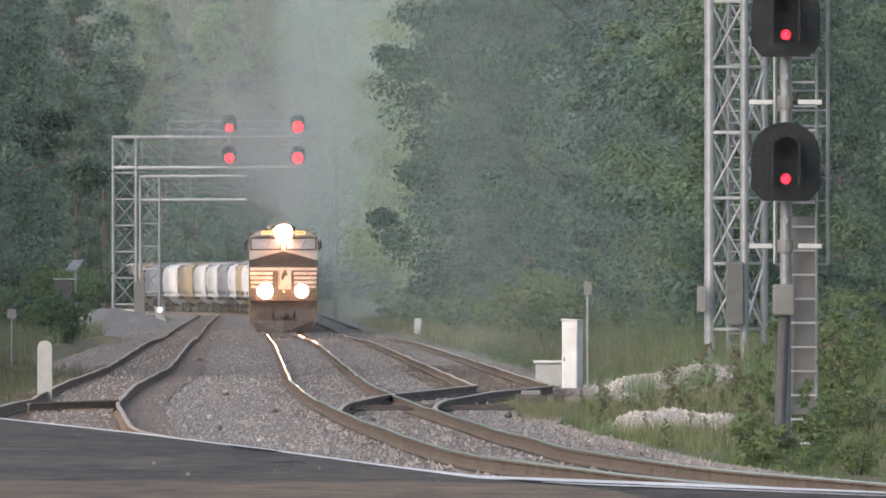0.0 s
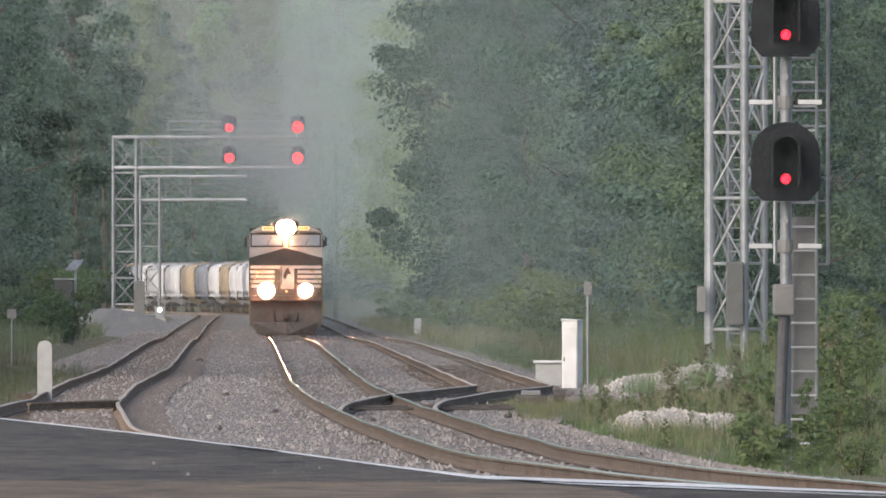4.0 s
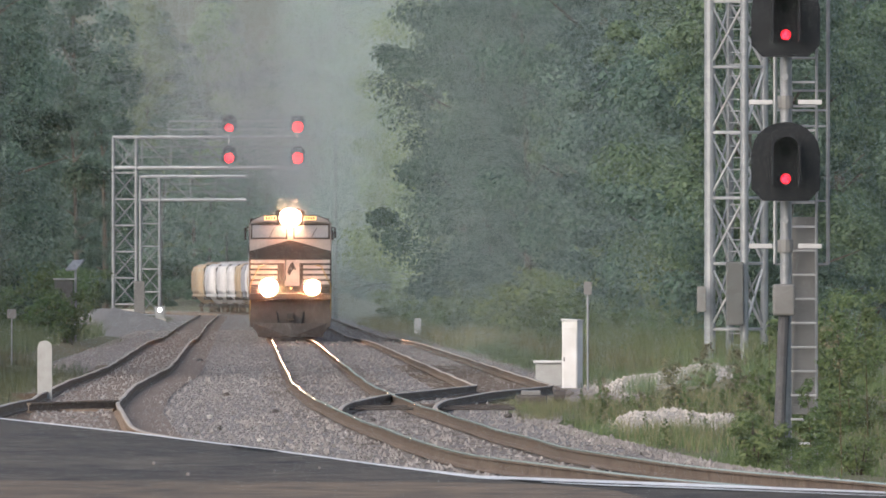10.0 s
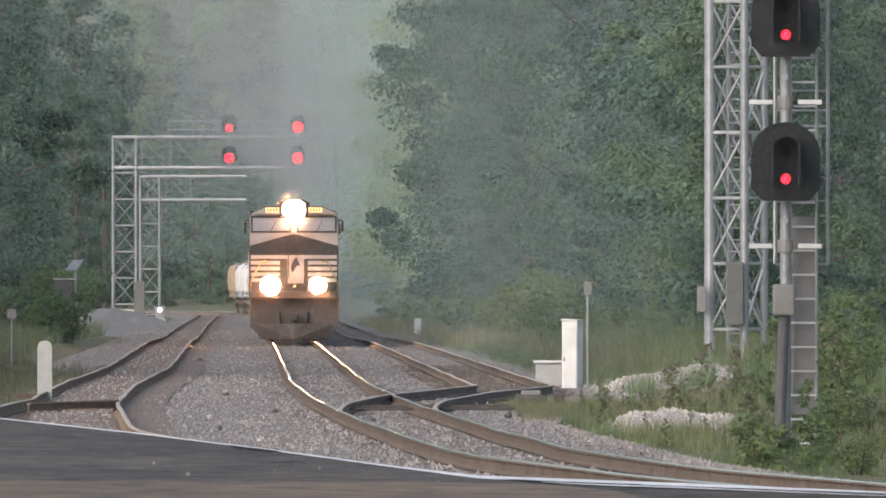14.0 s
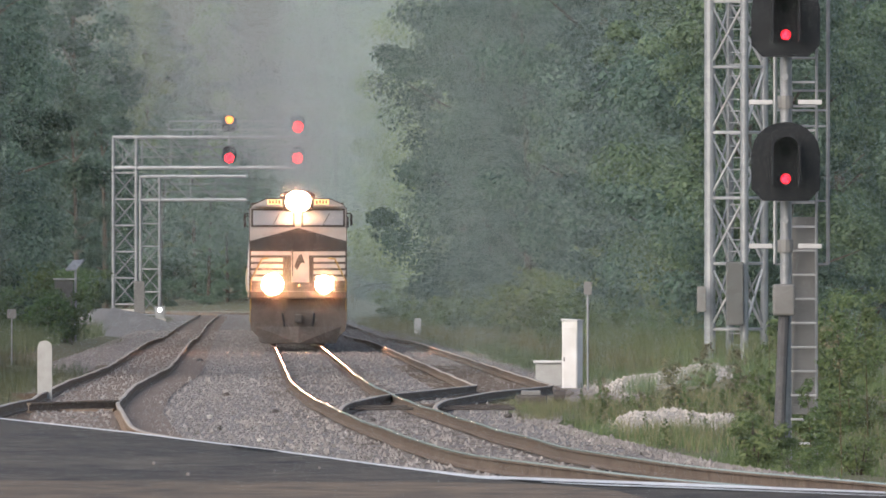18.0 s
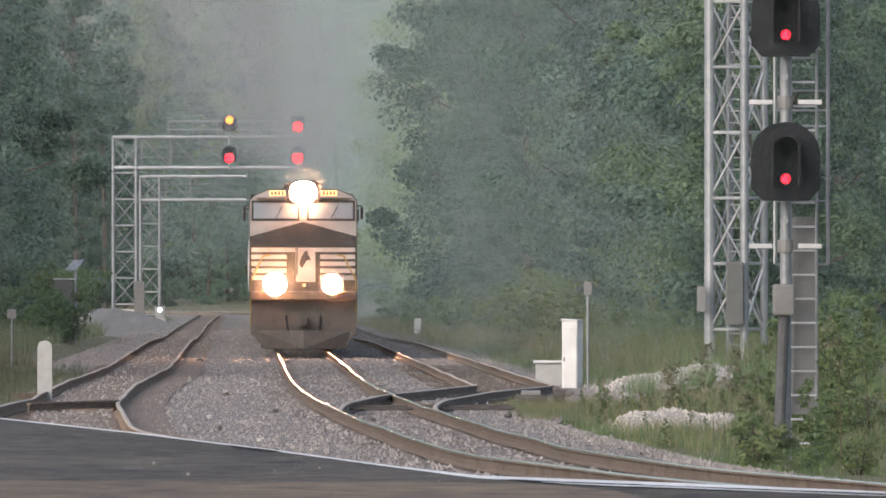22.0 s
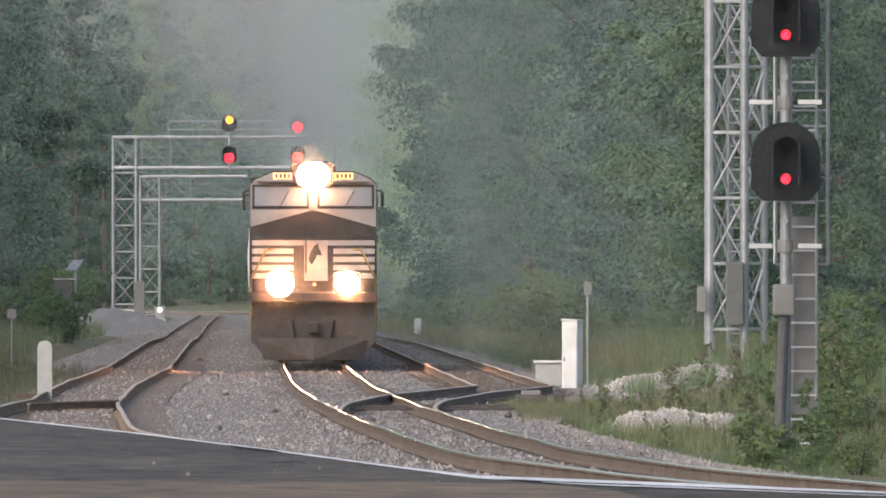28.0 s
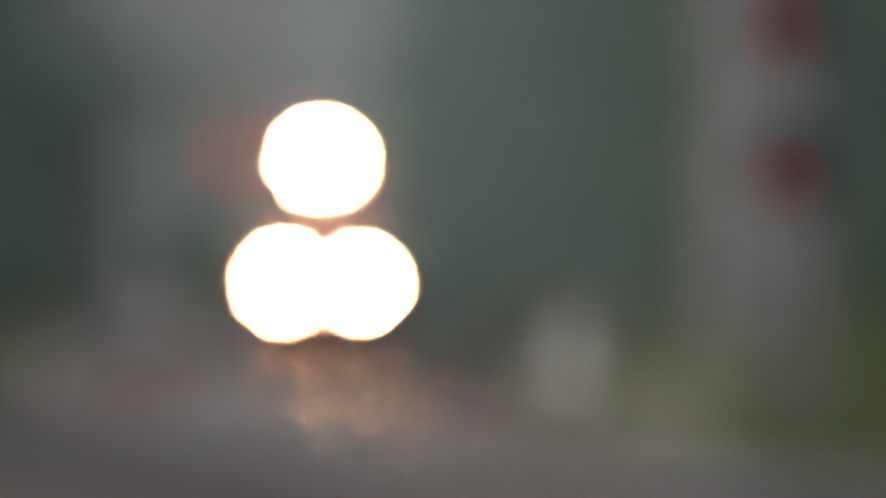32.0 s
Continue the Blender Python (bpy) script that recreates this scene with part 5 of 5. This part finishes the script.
def build_hopper(colour, words):
    t = thing("hopper_car", words + " covered hopper car of the goods train", "hopper car", "train")
    L = 7.75
    prof = [(-1.35, 1.45), (-1.52, 1.9), (-1.6, 2.7), (-1.56, 3.5), (-1.38, 4.02), (-0.9, 4.26), (0, 4.34), (0.9, 4.26), (1.38, 4.02), (1.56, 3.5), (1.6, 2.7), (1.52, 1.9), (1.35, 1.45)]
    bm = prism(B(), prof, -L, L)
    body = part("body", bm, colour, t)
    for p in body.data.polygons:
        p.use_smooth = len(p.vertices) == 4
    for i in range(4):
        y = -6.0 + i * 4.0
        bm = B()
        r = bmesh.ops.create_cone(bm, cap_ends=True, segments=4, radius1=0.5, radius2=1.95, depth=1.1, matrix=Matrix.Translation((0, y, 1.0)) @ Matrix.Rotation(radians(45), 4, "Z"))
        part("chute", bm, colour, t)
    part("sill", box(B(), (0, 0, 1.2), (0.6, 17.2, 0.3)), M_GRIME, t)
    for s in (-1, 1):
        part("side_sill", box(B(), (s * 1.4, 0, 1.5), (0.14, 16.6, 0.22)), colour, t)
        part("end_frame", prism(B(), [(-1.5, 1.1), (1.5, 1.1), (1.5, 3.9), (1.2, 4.2), (-1.2, 4.2), (-1.5, 3.9)], s * (L + 0.3), s * (L + 0.38)), M_GRIME, t)
        part("coupler", box(B(), (0, s * 8.95, 0.88), (0.3, 0.5, 0.3), bevel=0.04), M_GRIME, t)
        bm = B()
        for x in (0.9, 1.35):
            bar(bm, (x * s, s * (L + 0.5), 1.0), (x * s, s * (L + 0.5), 4.3), 0.02, 5)
        for i in range(9):
            bar(bm, (0.9 * s, s * (L + 0.5), 1.2 + i * 0.36), (1.35 * s, s * (L + 0.5), 1.2 + i * 0.36), 0.015, 4)
        part("ladder", bm, colour, t)
        bm = B()
        box(bm, (0, s * 6.4, 0.62), (2.1, 2.6, 0.3))
        tr = part("truck", bm, M_GRIME, t)
        for a in (-0.85, 0.85):
            for q in (-1, 1):
                part("wheel", bar(B(), (q * 0.69, s * 6.4 + a, 0.44), (q * 0.83, s * 6.4 + a, 0.44), 0.44, 16), M_RAILSIDE, tr)
    part("roof_walk", box(B(), (0, 0, 4.46), (0.7, 16.6, 0.05)), M_GALV, t)
    for i in range(5):
        part("hatch", box(B(), (0, -6.4 + i * 3.2, 4.4), (0.5, 2.2, 0.14), bevel=0.02), colour, t)
    for i in range(9):
        for s in (-1, 1):
            bm = B()
            y = -7.4 + i * 1.85
            prev = None
            for a, b in prof[1:5]:
                p = (s * (abs(a) + 0.02), y, b)
                if prev:
                    bar(bm, prev, p, 0.035, 4)
                prev = p
            part("rib", bm, colour, t)
    return t


def build_train():
    """The cars in order, each with the distance of its middle behind the front."""
    cars = [(build_locomotive(True), 11.6), (build_locomotive(False), 34.6)]
    kinds = [build_hopper(M_HOP[0], "dusty white"), build_hopper(M_HOP[1], "faded tan"), build_hopper(M_HOP[2], "pale grey")]
    order = [0, 1, 0, 2, 0, 0, 1, 0, 2, 1, 0, 0]
    first = set()
    d = 55.2
    for i in range(50):
        k = order[i % 12]
        if k not in first:
            first.add(k)
            ob = kinds[k]
        else:
            ob = copy_thing(kinds[k], Matrix.Identity(4))
        cars.append((ob, d))
        d += 18.6
    return cars


def on_track(y):
    dx = (main_x(y + 5) - main_x(y - 5)) / 10
    return Matrix.Translation((main_x(y), y, rail_z(y))) @ Matrix.Rotation(-math.atan(dx), 4, "Z")


# ---- birds ----
def build_bird():
    t = thing("bird", "black bird flying low over the tracks", "bird", "birds")
    bm = B()
    bmesh.ops.create_icosphere(bm, subdivisions=2, radius=0.5, matrix=Matrix.Diagonal((0.34, 0.13, 0.12, 1)))
    bmesh.ops.create_icosphere(bm, subdivisions=2, radius=0.5, matrix=Matrix.Translation((-0.18, 0, 0.03)) @ Matrix.Diagonal((0.12, 0.09, 0.09, 1)))
    body = part("body", bm, M_BIRD, t)
    part("beak", bar(B(), (-0.23, 0, 0.03), (-0.29, 0, 0.02), 0.016, 6, 0.002), M_BIRD, t)
    bm = B()
    vs = [bm.verts.new(p) for p in ((0.12, -0.03, 0.0), (0.12, 0.03, 0.0), (0.32, 0.075, 0.01), (0.32, -0.075, 0.01))]
    f = bm.faces.new(vs)
    bmesh.ops.solidify(bm, geom=[f], thickness=0.012)
    part("tail", bm, M_BIRD, t)
    wings = []
    for s in (-1, 1):
        bm = B()
        out = [(-0.1, 0.0), (-0.08, 0.2), (-0.02, 0.36), (0.07, 0.42), (0.1, 0.3), (0.12, 0.15), (0.11, 0.0)]
        vs = [bm.verts.new((a, s * b, 0)) for a, b in out]
        f = bm.faces.new(vs)
        bmesh.ops.solidify(bm, geom=[f], thickness=0.014)
        w = part("wing", bm, M_BIRD, t)
        w.matrix_basis = pose(0, s * 0.05, 0.02)
        wings.append((w, s))
    return t, wings


SIGNAL = build_far_signals()
build_near_signals()
build_lineside()
TRAIN = build_train()
BIRDS = [build_bird(), build_bird()]


def build_smoke():
    """Puffs of exhaust that trail over the train, each a rigid cloud of fine threads."""
    rng = np.random.default_rng(31)
    out = []
    for i, (back, x, z, r, ln, n) in enumerate(((13, 0.0, 6.2, 1.0, 4, 1300), (24, -0.4, 7.2, 1.7, 9, 2400), (48, -1.0, 8.6, 2.6, 16, 4000), (88, -1.6, 10.5, 3.8, 26, 6000), (150, -2.4, 12.5, 5.2, 40, 4500), (240, -3.0, 14.5, 6.5, 55, 5000))):
        g = rng.normal(size=(n, 3)) * np.array([r * 0.6, ln * 0.6, r * 0.45])
        ob = new("exhaust_puff", tri_mesh("exhaust_puff", threads(rng, g, 0.8 + 0.1 * i, 0.0035), M_SMOKE))
        tagged(ob, "grey diesel exhaust drifting over the train", "smoke", "exhaust smoke", "stuff")
        out.append((ob, back, x, z))
    return out


PUFFS = build_smoke()


def lamp_halo(parent, x, y, z, reach, n, seed):
    """Fine threads added before a lamp; lit by its beam, they imitate its glare."""
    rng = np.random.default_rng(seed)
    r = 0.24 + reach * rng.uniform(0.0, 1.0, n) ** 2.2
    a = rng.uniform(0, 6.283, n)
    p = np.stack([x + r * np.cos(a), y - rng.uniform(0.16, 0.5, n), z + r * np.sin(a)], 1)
    ob = new("spray", tri_mesh("spray", threads(rng, p, 0.03, 0.0005), M_HALO))
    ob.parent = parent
    tagged(ob, "fine threads added as the lamp's glow halo", kind="stuff")


LEAD = TRAIN[0][0]
for car in TRAIN[:2]:
    car[0].scale = (1.04, 1.02, 1.035)
# added glow halos: headlight first, then both ditch lights
lamp_halo(LEAD, 0, -8.9, 4.58, 0.55, 20000, 1)
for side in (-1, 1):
    lamp_halo(LEAD, side * 0.81, -11.52, 1.95, 0.5, 22000, 3 + side)
# added disc covers one always-lit lens at a time, for the colour change
bm = B()
bar(bm, (-12.6, 1132.605, 11.12), (-12.6, 1132.59, 11.12), 0.235, 20)
SHUTTER = part("shutter", bm, M_BLACK, SIGNAL, "added black disc hiding one lit lens")


# ---- movements ----
def motions():
    ts = [0, 4, 8, 12, 16, 20, 24, 28, 32]
    for ob, back in TRAIN:
        walk(ob, [(t, on_track(890 - 14.6 * t + back)) for t in ts])
    for ob, back, x, z in PUFFS:
        walk(ob, [(t, Matrix.Translation((x + main_x(890 - 14.6 * t + back), 890 - 14.6 * t + back, z))) for t in (0, 8, 16, 24, 32)])
    walk(SHUTTER, [(0, pose(0, 0, 0.69)), (15.4, pose(0, 0, 0.69)), (15.5, pose(0, 0, 0.22)), (32, pose(0, 0, 0.22))])
    # the birds fly up from the gravel and cross the line to the left
    flights = (((18.4, 3.75, -0.22), (18.6, 3.48, -0.12), (18.8, 2.84, 0.05), (19.0, 2.0, 0.16), (19.2, 0.88, 0.32), (19.4, -0.42, 0.4), (19.6, -2.0, 0.56), (19.8, -3.6, 0.68), (20.0, -5.15, 0.73), (20.2, -7.04, 1.0), (20.5, -9.8, 1.3)),
               ((18.5, 3.95, -0.2), (18.8, 3.2, 0.3), (19.0, 2.74, 0.64), (19.2, 1.8, 0.7), (19.4, 1.06, 0.7), (19.6, -0.08, 0.84), (19.8, -1.28, 0.9), (20.0, -2.68, 0.6), (20.2, -4.24, 0.68), (20.4, -5.94, 0.6), (20.6, -7.4, 0.6), (20.9, -9.9, 0.9)))
    for k, ((ob, wings), fl) in enumerate(zip(BIRDS, flights)):
        y = 340 + 4 * k
        rows = [(0, pose(fl[0][1], y, fl[0][2]))] + [(t, pose(x, y, z)) for t, x, z in fl] + [(23, pose(-28, y - 90, 5)), (32, pose(-70, y - 330, 16))]
        walk(ob, rows)
        for w, s in wings:
            rows = [(0, pose(0, s * 0.05, 0.02, s * 12, 0, 0))]
            n, t = 0, 18.3 + 0.1 * k
            while t < 23:
                rows.append((t, pose(0, s * 0.05, 0.02, s * (40 if n % 2 else -34), 0, 0)))
                t, n = t + 0.1, n + 1
            rows.append((32, pose(0, s * 0.05, 0.02, s * 12, 0, 0)))
            walk(w, rows)


motions()
